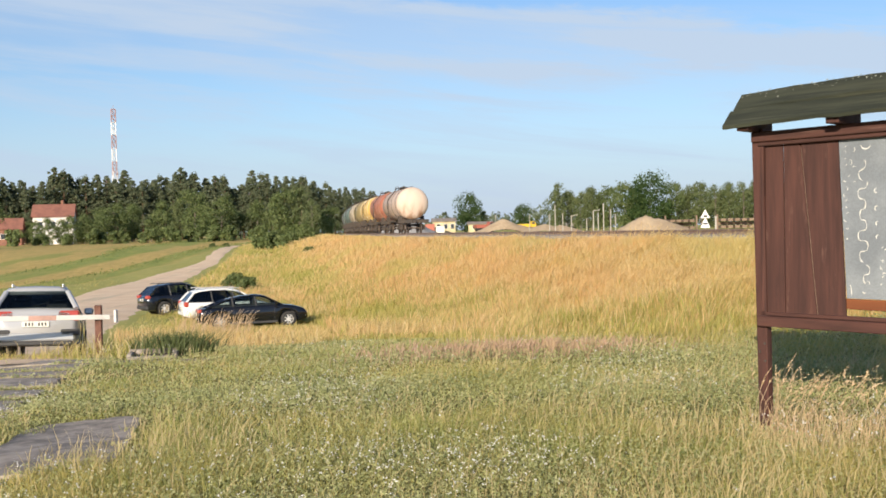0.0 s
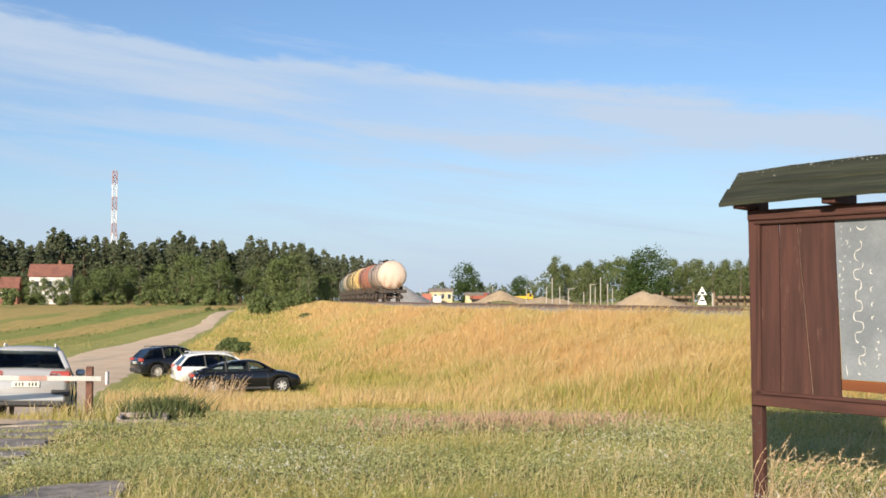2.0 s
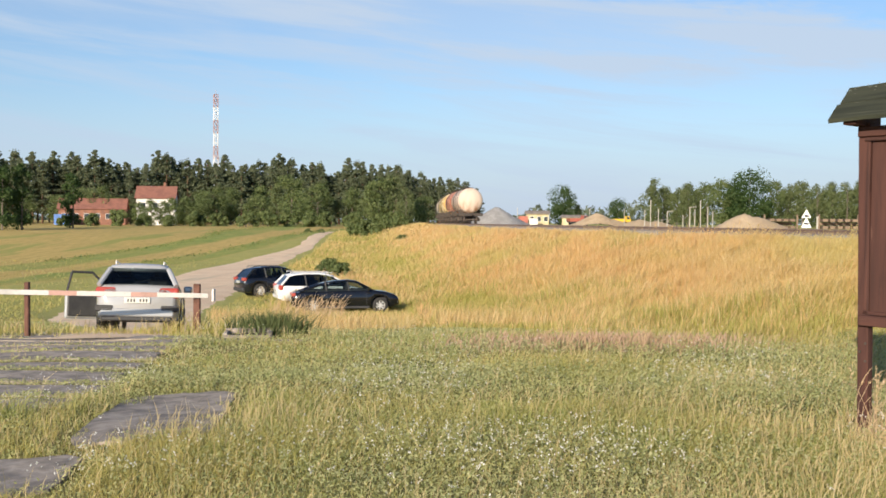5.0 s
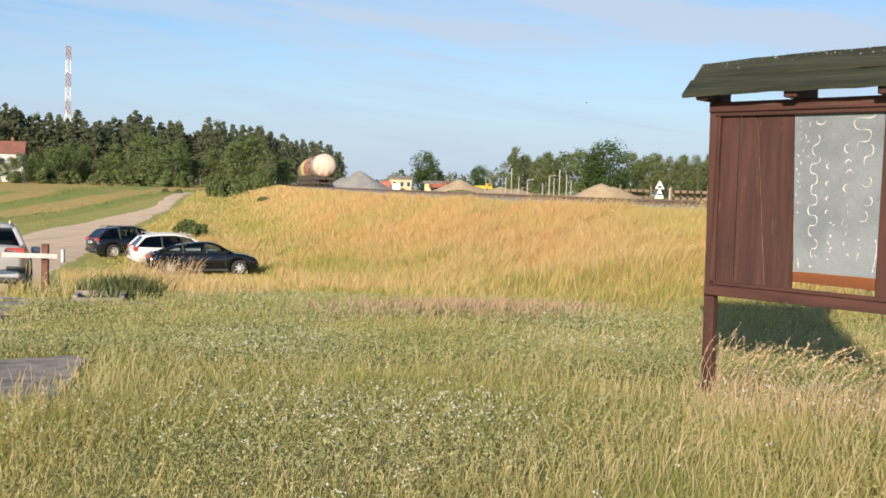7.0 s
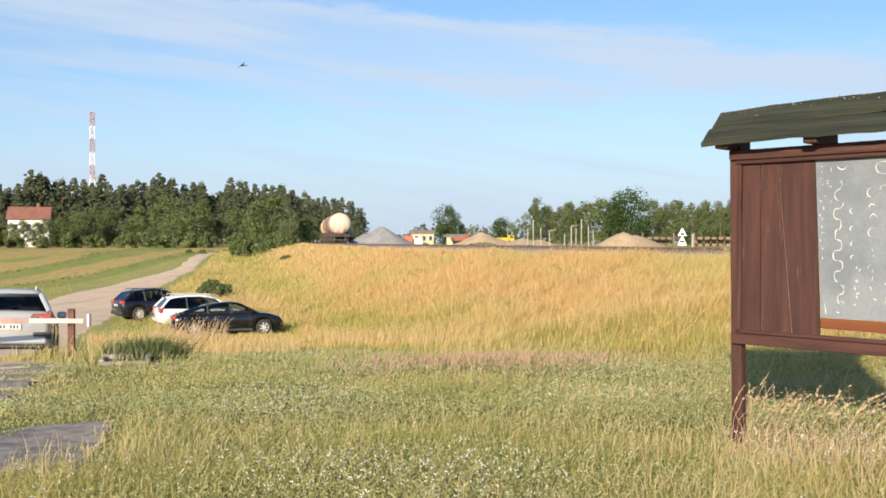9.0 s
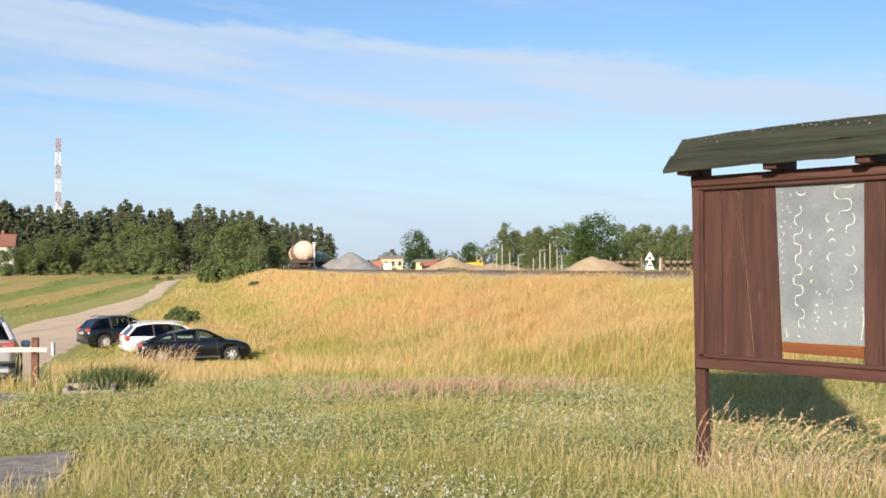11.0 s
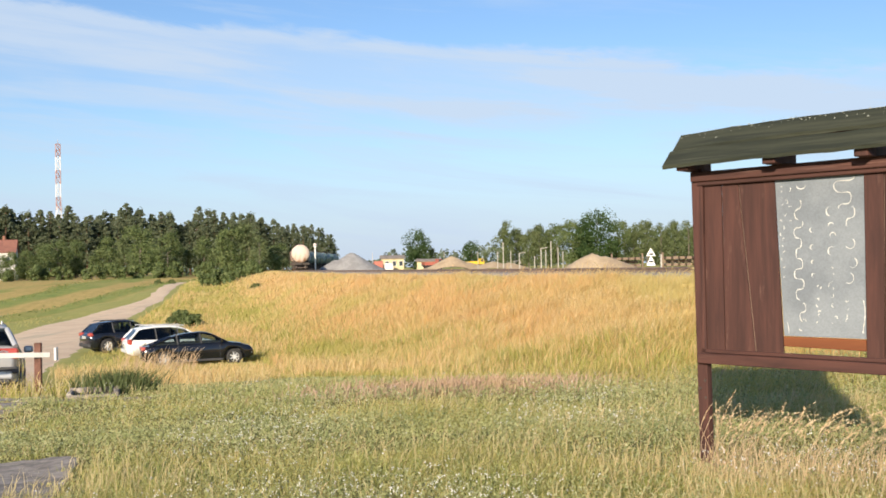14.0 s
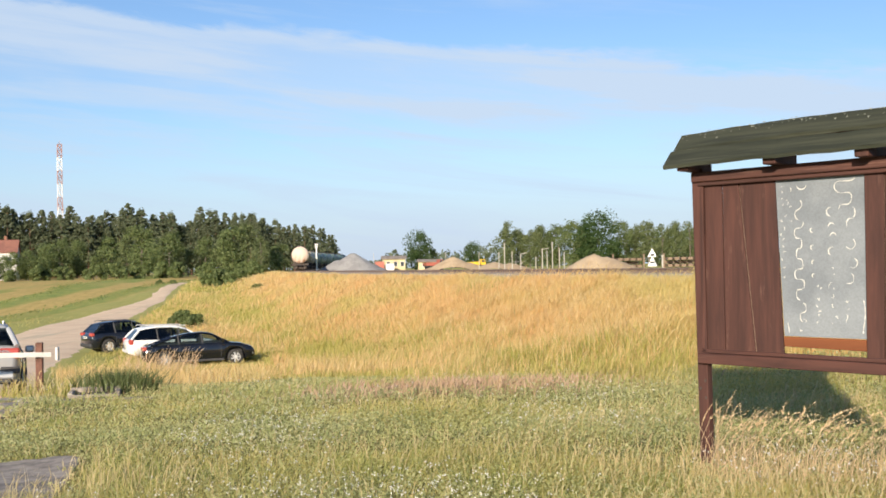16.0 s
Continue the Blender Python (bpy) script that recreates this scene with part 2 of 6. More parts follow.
# ---- ground ----
def ground_look(n):
    v = coords(n)
    fine, mid, broad = n.noise(v, 9.0, 5, 0.65), n.noise(v, 0.9, 4, 0.6), n.noise(v, 0.12, 4, 0.6)
    c = n.mix(n.span(mid, 0.35, 0.65), rgb(0.3, 0.26, 0.1), rgb(0.22, 0.22, 0.08))
    c = n.mix(n.span(fine, 0.3, 0.75, 0, 0.55), c, rgb(0.22, 0.18, 0.08))
    sep = n.add("ShaderNodeSeparateXYZ", {0: v})
    # mown strips run beside the road and fan out beyond it
    strip = n.add("ShaderNodeMapping", {"Vector": v, "Rotation": (0, 0, radians(-6))}).outputs[0]
    fan = n.math("ADD", 1.0, n.math("MULTIPLY", n.math("MAXIMUM", n.math("SUBTRACT", sep.outputs[1], 140.0), 0.0), 0.0135))
    q = n.math("DIVIDE", n.math("ADD", sep.outputs[0], 33.0), fan)
    wander = n.math("MULTIPLY", n.math("SUBTRACT", n.noise(n.scaled(strip, 0.16, 0.035, 0), 1.0, 4, 0.6), 0.5), 6.5)
    q = n.math("ADD", q, wander)
    upper = n.math("MULTIPLY", n.span(q, -13.6, -12.4), n.span(q, -7.2, -8.6))
    lower = n.math("MULTIPLY", n.span(q, -3.6, -2.6), n.span(q, 1.2, -0.2))
    ridge = n.noise(n.scaled(strip, 0.22, 0.03, 0), 1.0, 5, 0.65)
    streaks = n.math("MULTIPLY", n.span(ridge, 0.52, 0.62), n.span(q, -13.0, -17.0, 0.0, 0.75))
    tuft = n.noise(n.scaled(strip, 1.3, 0.3, 1), 1.0, 6, 0.75)
    gold = n.mix(n.span(tuft, 0.3, 0.7), rgb(0.62, 0.45, 0.16), rgb(0.45, 0.34, 0.115))
    green = n.mix(n.span(tuft, 0.3, 0.7), rgb(0.22, 0.29, 0.075), rgb(0.36, 0.37, 0.1))
    olive = n.mix(n.span(tuft, 0.3, 0.7), rgb(0.46, 0.42, 0.14), rgb(0.36, 0.36, 0.11))
    worn = n.span(ridge, 0.36, 0.56, 0.6, 1.0)
    field = n.mix(n.math("MULTIPLY", n.math("MAXIMUM", n.math("MAXIMUM", upper, lower), streaks), worn), gold, green)
    field = n.mix(n.span(q, 0.2, 1.4), field, olive)
    field = n.mix(n.span(broad, 0.5, 0.75, 0, 0.35), field, rgb(0.44, 0.38, 0.13))
    far = n.span(sep.outputs[1], 26.0, 50.0)
    c = n.mix(far, c, field)
    return principled(n, c, 0.95, 0.0, fine, 0.6, 0.03, 0.1)


def grid_axis(near, step, far, grow):
    out, d = [0.0], step
    while out[-1] < far:
        if out[-1] > near:
            d *= grow
        out.append(out[-1] + d)
    return np.array(out)


def make_ground():
    right = grid_axis(26, 0.55, 3000, 1.09)
    left = grid_axis(45, 0.55, 3000, 1.09)
    xs = np.concatenate([-left[::-1], right[1:]])
    ahead = grid_axis(65, 0.5, 3200, 1.035)
    behind = grid_axis(4, 1.0, 3000, 1.25)
    ys = np.concatenate([-behind[::-1], ahead[1:]])
    gx, gy = np.meshgrid(xs, ys)
    v = np.stack([gx, gy, land(gx, gy)], -1).reshape(-1, 3)
    w = len(xs)
    i = (np.arange(len(ys) - 1)[:, None] * w + np.arange(w - 1)).ravel()
    me = fast_mesh("ground", v, [np.stack([i, i + 1, i + w + 1, i + w], 1)])
    ob = link_mesh("ground", me, material("meadow_soil", ground_look), smooth=True)
    tagged(ob, "dry summer meadow soil falling towards a field", "ground", kind="structure")


def strip_mesh(name, line, widths, step, lift, ragged=0.25, camber=0.0):
    """A ribbon on the land along a line of (x, y)."""
    line = np.array(line, float)
    cum = np.concatenate([[0], np.cumsum(np.hypot(*np.diff(line, axis=0).T))])
    n = int(cum[-1] / step)
    t = np.linspace(0, cum[-1], n)
    cx = sum(np.interp(np.clip(t + k, 0, cum[-1]), cum, line[:, 0]) for k in (-4, -2, 0, 2, 4)) / 5
    cy = sum(np.interp(np.clip(t + k, 0, cum[-1]), cum, line[:, 1]) for k in (-4, -2, 0, 2, 4)) / 5
    w = np.interp(t, cum, widths)
    dx, dy = np.gradient(cx), np.gradient(cy)
    ln = np.hypot(dx, dy)
    rng = np.random.default_rng(5)
    m = 9
    u = np.linspace(-0.5, 0.5, m)
    wob = np.convolve(rng.normal(0, 1, n + 8), np.ones(5) / 5, "same")[:n] * ragged
    px = cx[:, None] + (dy / ln)[:, None] * (u * (w + wob)[:, None])
    py = cy[:, None] - (dx / ln)[:, None] * (u * (w + wob)[:, None])
    z = land(px, py) + lift + camber * (1 - 4 * u ** 2)
    z[:, 0] -= lift + 0.03
    z[:, -1] -= lift + 0.03
    v = np.stack([px, py, z], -1).reshape(-1, 3)
    i = (np.arange(n - 1)[:, None] * m + np.arange(m - 1)).ravel()
    return fast_mesh(name, v, [np.stack([i, i + 1, i + m + 1, i + m], 1)])


def road_look(n):
    v = coords(n)
    a, b = n.noise(v, 0.5, 4, 0.6), n.noise(v, 14.0, 4, 0.7)
    c = n.mix(n.span(a, 0.35, 0.65), rgb(0.80, 0.59, 0.39), rgb(0.88, 0.68, 0.47))
    c = n.mix(n.span(b, 0.35, 0.75, 0, 0.5), c, rgb(0.64, 0.50, 0.36))
    ruts = n.noise(n.scaled(v, 0.9, 0.05, 1), 1.0, 3)
    c = n.mix(n.span(ruts, 0.55, 0.7, 0, 0.5), c, rgb(0.46, 0.4, 0.26))
    return principled(n, c, 0.95, 0.0, b, 0.5, 0.02, 0.15)


make_ground()
road = link_mesh("road", strip_mesh("road", ROAD, ROAD_W, 1.0, 0.03, 0.5, 0.02), material("sandy_track", road_look), smooth=True)
tagged(road, "pale worn sand and asphalt track beside the embankment", "road", kind="structure")


# ---- railway ----
STONE = material("ballast_stone", spotted, a=(0.46, 0.41, 0.36), b=(0.34, 0.29, 0.25), scale=3.0, fine=18.0, rough=0.95, bump=1.0, dist=0.04)
RAIL = material("rail_steel", spotted, a=(0.36, 0.26, 0.2), b=(0.26, 0.18, 0.14), scale=6.0, fine=60.0, rough=0.6, metal=0.5)
SLEEPER = material("concrete_sleeper", spotted, a=(0.33, 0.31, 0.28), b=(0.22, 0.2, 0.18), scale=2.0, fine=30.0, rough=0.9)


def swept(name, ys, profile, z0, side=0.0):
    """A constant section (sideways, up) carried along the railway's line."""
    ys = np.asarray(ys, float)
    sl = track_slope(ys)
    nx, ny = 1 / np.sqrt(1 + sl ** 2), -sl / np.sqrt(1 + sl ** 2)
    p = np.array(profile)
    x = track_x(ys)[:, None] + nx[:, None] * (p[:, 0] + side)
    y = ys[:, None] + ny[:, None] * (p[:, 0] + side)
    z = np.full_like(x, z0) + p[:, 1]
    m, k = len(p), len(ys)
    i = (np.arange(k - 1)[:, None] * m + np.arange(m)).ravel()
    j = (np.arange(k - 1)[:, None] * m + (np.arange(m) + 1) % m).ravel()
    return fast_mesh(name, np.stack([x, y, z], -1).reshape(-1, 3), [np.stack([i, j, j + m, i + m], 1)])


RAIL_TOP = 1.46
ys_line = np.arange(-60, 380, 2.0)
railway = tagged(new("railway_track"), "railway line with rusty rails on grey stone ballast", "railway track", kind="structure")
link_mesh("ballast", swept("ballast", ys_line, [(-3.2, -0.4), (-1.75, 0.0), (1.75, 0.0), (3.2, -0.4)], 1.25), STONE, railway, "grey broken stone ballast")
for side in (-0.76, 0.76):
    prof = [(-0.075, 0), (-0.075, 0.015), (-0.01, 0.03), (-0.01, 0.13), (-0.035, 0.14), (-0.035, 0.18), (0.035, 0.18), (0.035, 0.14), (0.01, 0.13), (0.01, 0.03), (0.075, 0.015), (0.075, 0)]
    link_mesh("rail", swept("rail", ys_line, prof, RAIL_TOP - 0.18, side), RAIL, railway)
bm = box((0, 0, 0), (2.6, 0.26, 0.2), 0.02)
sleeper_mesh = bpy.data.meshes.new("sleeper")
bm.to_mesh(sleeper_mesh), bm.free()
sleeper_mesh.materials.append(SLEEPER)
for k in range(280):
    y = 14.0 + 0.6 * k
    o = new("sleeper", sleeper_mesh)
    o.parent = railway
    o.matrix_local = pose(float(track_x(y)), y, RAIL_TOP - 0.275, 0, 0, math.degrees(-math.atan(float(track_slope(y)))))


# ---- tank wagons ----
def tank_look(n, body, end, dirt, band=None):
    """Paint over the barrel with oil runs from the hatch and rust below; its ends another shade."""
    v = coords(n)
    sep = n.add("ShaderNodeSeparateXYZ", {0: v})
    x, y, z = sep.outputs
    run = n.noise(n.scaled(v, 1, 1, 0.25), 1.3, 6, 0.65)
    patch = n.noise(v, 0.7, 4, 0.6)
    c = n.mix(n.span(patch, 0.35, 0.7, 0, 0.5), rgb(*body), n.mix(0.45, rgb(*body), rgb(0.55, 0.42, 0.3)))
    ends = n.span(n.math("ABSOLUTE", y), 4.95, 5.02)
    c = n.mix(ends, c, rgb(*end))
    low = n.span(z, 3.1, 1.3)
    stain = n.math("MULTIPLY", n.span(run, 0.42, 0.7), n.math("ADD", n.math("MULTIPLY", low, 0.95), 0.2))
    c = n.mix(stain, c, rgb(*dirt))
    return principled(n, c, n.span(run, 0.3, 0.7, 0.45, 0.75), 0.0, patch, 0.1, 0.05)


DARK_STEEL = material("grimy_steel", spotted, a=(0.045, 0.038, 0.034), b=(0.075, 0.056, 0.043), scale=3.0, fine=30.0, rough=0.8)
WHEEL_STEEL = material("wheel_steel", spotted, a=(0.13, 0.1, 0.085), b=(0.2, 0.16, 0.13), scale=5.0, fine=40.0, rough=0.5, metal=0.6)


def wheelset(parent, x0, y0):
    prof = [(0.08, -1.0), (0.08, -0.82)] + [(0.47, -0.82), (0.47, -0.72), (0.5, -0.71), (0.5, -0.69), (0.2, -0.69), (0.08, -0.66), (0.08, 0.66), (0.2, 0.69), (0.5, 0.69), (0.5, 0.71), (0.47, 0.72), (0.47, 0.82), (0.08, 0.82), (0.08, 1.0)]
    bm = lathe(prof, 20, pose(0, 0, 0, 0, 90, 0))
    o = part("wheelset", bm, WHEEL_STEEL, parent)
    o.location = (x0, y0, 0.475)
    return o


def tank_wagon(label, body, end, dirt, strap):
    w = thing("tank_wagon", label, "tank wagon", "wagons of the train")
    barrel_paint = material("tank_paint", tank_look, body=body, end=end, dirt=dirt)
    trim = material("strap_paint", painted, a=strap, amount=0.6)
    R, L, zc = 1.5, 5.0, 2.76
    prof = [(0.0, -L - 0.62), (0.35, -L - 0.6), (0.75, -L - 0.52), (1.1, -L - 0.38), (1.34, -L - 0.2), (1.46, -L - 0.05), (R, -L + 0.05), (R, L - 0.05), (1.46, L + 0.05), (1.34, L + 0.2), (1.1, L + 0.38), (0.75, L + 0.52), (0.35, L + 0.6), (0.0, L + 0.62)]
    b = part("barrel", lathe(prof, 48, pose(0, 0, zc, -90, 0, 0)), barrel_paint, w, "", True)
    for y in (-4.1, -1.5, 1.5, 4.1):
        ring = lathe([(R + 0.005, -0.06), (R + 0.03, -0.06), (R + 0.03, 0.06), (R + 0.005, 0.06)], 48, pose(0, y, zc, -90, 0, 0), caps=False)
        part("strap", ring, trim, w)
    part("hatch_dome", lathe([(0.42, 0), (0.42, 0.22), (0.38, 0.26), (0.12, 0.3), (0.1, 0.36), (0, 0.36)], 20, pose(0, 0, zc + R - 0.05)), DARK_STEEL, w)
    walkway = box((0, 0, zc + R + 0.1), (1.5, 2.2, 0.04), 0.01)
    for x in (-0.7, 0.7):
        for y in (-1, 1):
            rod((x, y, zc + R - 0.35), (x, y, zc + R + 0.26), 0.02, bm=walkway)
        rod((x, -1, zc + R + 0.26), (x, 1, zc + R + 0.26), 0.02, bm=walkway)
    part("walkway", walkway, DARK_STEEL, w)
    ladder = bmesh.new()
    for y in (-0.22, 0.22):
        rod((-1.62, y, 1.0), (-1.62, y, 3.2), 0.02, bm=ladder)
        rod((-1.62, y, 3.2), (-0.7, y, zc + R + 0.1), 0.02, bm=ladder)
    for k in range(8):
        rod((-1.62, -0.22, 1.1 + k * 0.28), (-1.62, 0.22, 1.1 + k * 0.28), 0.014, bm=ladder)
    part("ladder", ladder, DARK_STEEL, w)
    fr = box((0, 0, 1.1), (0.5, 10.8, 0.3), 0.02)
    box((0, -5.35, 1.08), (2.9, 0.22, 0.34), 0.02, bm=fr)
    box((0, 5.35, 1.08), (2.9, 0.22, 0.34), 0.02, bm=fr)
    for y in (-3.9, 3.9):
        box((0, y, 1.22), (2.5, 0.45, 0.22), 0.02, bm=fr)
        for x in (-1.05, 1.05):
            box((x, y, 1.42), (0.35, 0.4, 0.4), 0.02, bm=fr)
    part("underframe", fr, DARK_STEEL, w)
    for y in (-5.75, 5.75):
        c = box((0, y, 1.05), (0.26, 0.6, 0.3), 0.03)
        part("coupler", c, DARK_STEEL, w)
    for y0 in (-3.9, 3.9):
        bg = bmesh.new()
        for x in (-1.0, 1.0):
            box((x, y0, 0.62), (0.16, 2.3, 0.22), 0.04, bm=bg)
            for dy in (-0.92, 0.92):
                box((x * 1.05, y0 + dy, 0.48), (0.24, 0.32, 0.32), 0.04, bm=bg)
            for dy in (-0.2, 0, 0.2):
                rod((x, y0 + dy, 0.3), (x, y0 + dy, 0.6), 0.07, seg=10, bm=bg)
        box((0, y0, 0.75), (2.1, 0.4, 0.22), 0.03, bm=bg)
        part("bogie", bg, DARK_STEEL, w)
        for dy in (-0.92, 0.92):
            wheelset(w, 0, y0 + dy)
    return w


WAGONS = [
    tank_wagon("cream and grey railway tank wagon, stained brown below", (0.52, 0.41, 0.35), (0.60, 0.48, 0.39), (0.30, 0.16, 0.09), (0.08, 0.07, 0.06)),
    tank_wagon("rusty orange-red railway tank wagon", (0.36, 0.12, 0.075), (0.36, 0.13, 0.08), (0.18, 0.08, 0.06), (0.5, 0.3, 0.22)),
    tank_wagon("yellow railway tank wagon with pale straps", (0.66, 0.43, 0.10), (0.6, 0.4, 0.12), (0.3, 0.17, 0.06), (0.75, 0.68, 0.5)),
    tank_wagon("olive-brown railway tank wagon", (0.32, 0.25, 0.10), (0.32, 0.25, 0.12), (0.2, 0.13, 0.07), (0.2, 0.17, 0.1)),
    tank_wagon("beige railway tank wagon", (0.48, 0.42, 0.33), (0.5, 0.43, 0.33), (0.2, 0.14, 0.1), (0.3, 0.26, 0.2)),
    tank_wagon("dull teal railway tank wagon", (0.10, 0.19, 0.18), (0.1, 0.18, 0.17), (0.08, 0.09, 0.08), (0.08, 0.1, 0.1)),
]
for k in range(4):
    WAGONS.append(copy_thing(WAGONS[5], Matrix()))
arc_y = np.arange(60.0, 400.0, 0.25)
arc_s = np.concatenate([[0], np.cumsum(np.hypot(np.diff(arc_y), np.diff(track_x(arc_y))))])


def on_track(s):
    """The pose of a wagon whose middle lies s metres along the line from its first point."""
    a, b = (np.interp(s + d, arc_s, arc_y) for d in (-3.9, 3.9))
    xa, xb = float(track_x(a)), float(track_x(b))
    return pose((xa + xb) / 2, (a + b) / 2, RAIL_TOP, 0, 0, math.degrees(math.atan2(-(xb - xa), b - a)))


TRAIN_S0 = float(np.interp(99.5 + 5.6, arc_y, arc_s))
TRAIN_SPEED = 5.75


# ---- notice board ----
BOARD_BROWN = material("stained_wood_brown", wooden, a=(0.098, 0.041, 0.031), b=(0.045, 0.021, 0.0175), worn=(0.165, 0.09, 0.07), scale=13.0)
ROOF_GREEN = material("mossy_roof_wood", wooden, a=(0.058, 0.062, 0.04), b=(0.022, 0.026, 0.018), along=(0.06, 1, 1), worn=(0.105, 0.105, 0.075), scale=15.0)
BOARD_RAIL = material("stained_rail_brown", wooden, a=(0.098, 0.041, 0.031), b=(0.045, 0.021, 0.0175), along=(0.08, 1, 1), worn=(0.165, 0.09, 0.07), scale=13.0)
PALE_WOOD = material("pale_split_wood", wooden, a=(0.34, 0.24, 0.19), b=(0.2, 0.13, 0.1))
BARE_ORANGE = material("orange_brown_wood", wooden, a=(0.22, 0.075, 0.025), b=(0.15, 0.05, 0.02), along=(0.08, 1, 1))
SHEET = material("grey_sheet", spotted, a=(0.185, 0.205, 0.225), b=(0.25, 0.275, 0.295), scale=2.2, fine=90.0, rough=0.4, bump=0.05, spec=0.4)
GLUE = material("white_glue", spotted, a=(0.72, 0.71, 0.66), b=(0.58, 0.57, 0.53), scale=20.0, fine=90.0, rough=0.8)


LICHEN = material("pale_lichen", spotted, a=(0.34, 0.35, 0.28), b=(0.24, 0.25, 0.2), scale=20.0, fine=90.0, rough=0.9)


def plank(quad, y, thick, bevel=0.006):
    """A board with four front corners (x, z), between y and y + thick."""
    bm = bmesh.new()
    f = [bm.verts.new((x, y, z)) for x, z in quad]
    b = [bm.verts.new((x, y + thick, z)) for x, z in quad]
    bm.faces.new(f[::-1])
    bm.faces.new(b)
    for k in range(4):
        bm.faces.new((f[k], f[(k + 1) % 4], b[(k + 1) % 4], b[k]))
    bmesh.ops.bevel(bm, geom=bm.edges[:], offset=bevel, segments=1, affect="EDGES")
    return bm


def notice_board():
    # local x along the board, y away from the reader, z up from the datum
    b = thing("notice_board", "dark brown wooden notice board with mossy roof and empty grey panel", "notice board", at=pose(2.46, 8.48, 0, 0, 0, -43.5))
    W = 1.58
    g = ground_at(2.46, 8.48) - 0.3
    for x in (-0.012, W + 0.02):
        bm = plank([(x - 0.015, g), (x + 0.066, g), (x + 0.05, 2.40), (x - 0.042, 2.40)], -0.045, 0.085)
        part("post", bm, BOARD_BROWN, b)
        for z, dx in ((0.655, -0.012), (0.72, 0.032), (0.585, 0.034)):
            part("bolt", rod((x + dx + 0.012, -0.056, z), (x + dx + 0.012, -0.042, z), 0.010, seg=8), DARK_STEEL, b)
    part("bottom_rail", plank([(-0.012, 0.857), (W + 0.035, 0.832), (W + 0.035, 0.913), (-0.012, 0.938)], -0.09, 0.12), BOARD_RAIL, b)
    part("bottom_bead", plank([(0.0, 0.94), (W, 0.915), (W, 0.945), (0.0, 0.968)], -0.045, 0.04, 0.004), BOARD_RAIL, b)
    part("top_rail", plank([(-0.045, 2.292), (W + 0.05, 2.302), (W + 0.05, 2.385), (-0.045, 2.368)], -0.075, 0.1), BOARD_RAIL, b)
    part("top_bead", plank([(0.0, 2.258), (W, 2.268), (W, 2.298), (0, 2.288)], -0.058, 0.05), BOARD_RAIL, b)
    part("side_bead", plank([(0.006, 0.97), (0.032, 0.97), (0.045, 2.256), (0.016, 2.256)], -0.05, 0.045), BOARD_BROWN, b)
    part("side_bead", plank([(W - 0.035, 0.94), (W - 0.002, 0.94), (W - 0.002, 2.264), (W - 0.035, 2.264)], -0.05, 0.045), BOARD_BROWN, b)
    # boards that widen and narrow against each other, a hand's width of sky under the last
    for k, (l0, r0, r1, l1) in enumerate(((0.034, 0.190, 0.190, 0.047), (0.194, 0.443, 0.326, 0.195), (0.452, 0.668, 0.624, 0.333), (1.288, 1.411, 1.438, 1.300), (1.417, 1.546, 1.546, 1.445))):
        part("plank", plank([(l0, 0.925), (r0, 0.925), (r1, 2.275), (l1, 2.275)], -0.02 + 0.004 * (k % 3), 0.022, 0.0045), BOARD_BROWN, b)
    part("batten", plank([(0.02, 1.55), (0.6, 1.55), (0.6, 1.62), (0.02, 1.62)], 0.014, 0.03, 0.004), BOARD_BROWN, b)
    part("crack_edge", plank([(0.436, 0.93), (0.462, 0.93), (0.342, 2.27), (0.316, 2.27)], 0.004, 0.01, 0.001), PALE_WOOD, b, "pale split wood along the crack")
    part("crack_edge", plank([(1.405, 0.93), (1.424, 0.93), (1.45, 2.27), (1.432, 2.27)], 0.004, 0.01, 0.001), PALE_WOOD, b, "pale split wood along the crack")
    part("sheet", plank([(0.672, 1.088), (1.286, 1.080), (1.302, 2.272), (0.628, 2.266)], -0.006, 0.006, 0.001), SHEET, b, "grey metal sheet with dried white glue")
    part("sill_plank", plank([(0.676, 1.010), (1.290, 0.993), (1.287, 1.076), (0.674, 1.084)], -0.028, 0.03, 0.004), BARE_ORANGE, b, "orange-brown wooden strip")
    # dried glue in wriggling lines
    rng = random.Random(4)

    def ribbon(pts):
        bm = bmesh.new()
        rows = []
        for k, (x, z) in enumerate(pts):
            p, q = pts[max(0, k - 1)], pts[min(len(pts) - 1, k + 1)]
            dx, dz = q[0] - p[0], q[1] - p[1]
            ln = math.hypot(dx, dz) or 1.0
            w = (1.0 + 0.55 * math.sin(0.5 * k + pts[0][0] * 40)) * 0.0029 * min(1.0, 0.35 + 0.4 * min(k, len(pts) - 1 - k))
            nx, nz = -dz / ln * w, dx / ln * w
            rows.append([bm.verts.new((x + e * nx, y, z + e * nz)) for e, y in ((-1, -0.0055), (-0.7, -0.009), (0.7, -0.009), (1, -0.0055))])
        for r, q in zip(rows, rows[1:]):
            for k in range(3):
                bm.faces.new((r[k], r[k + 1], q[k + 1], q[k]))
        part("glue_line", bm, GLUE, b)

    def wriggle(x, z0, z1, amp, wave, fold=0.0, ph=0.0):
        n = max(6, int((z0 - z1) / 0.0045))
        pts = []
        for k in range(n + 1):
            f = z0 - (z0 - z1) * k / n
            a = wave * (z0 - f) + ph
            pts.append((x + amp * math.sin(a) * (0.8 + 0.25 * math.sin(0.37 * a + 1)), f + fold * math.sin(2 * a)))
        ribbon(pts)

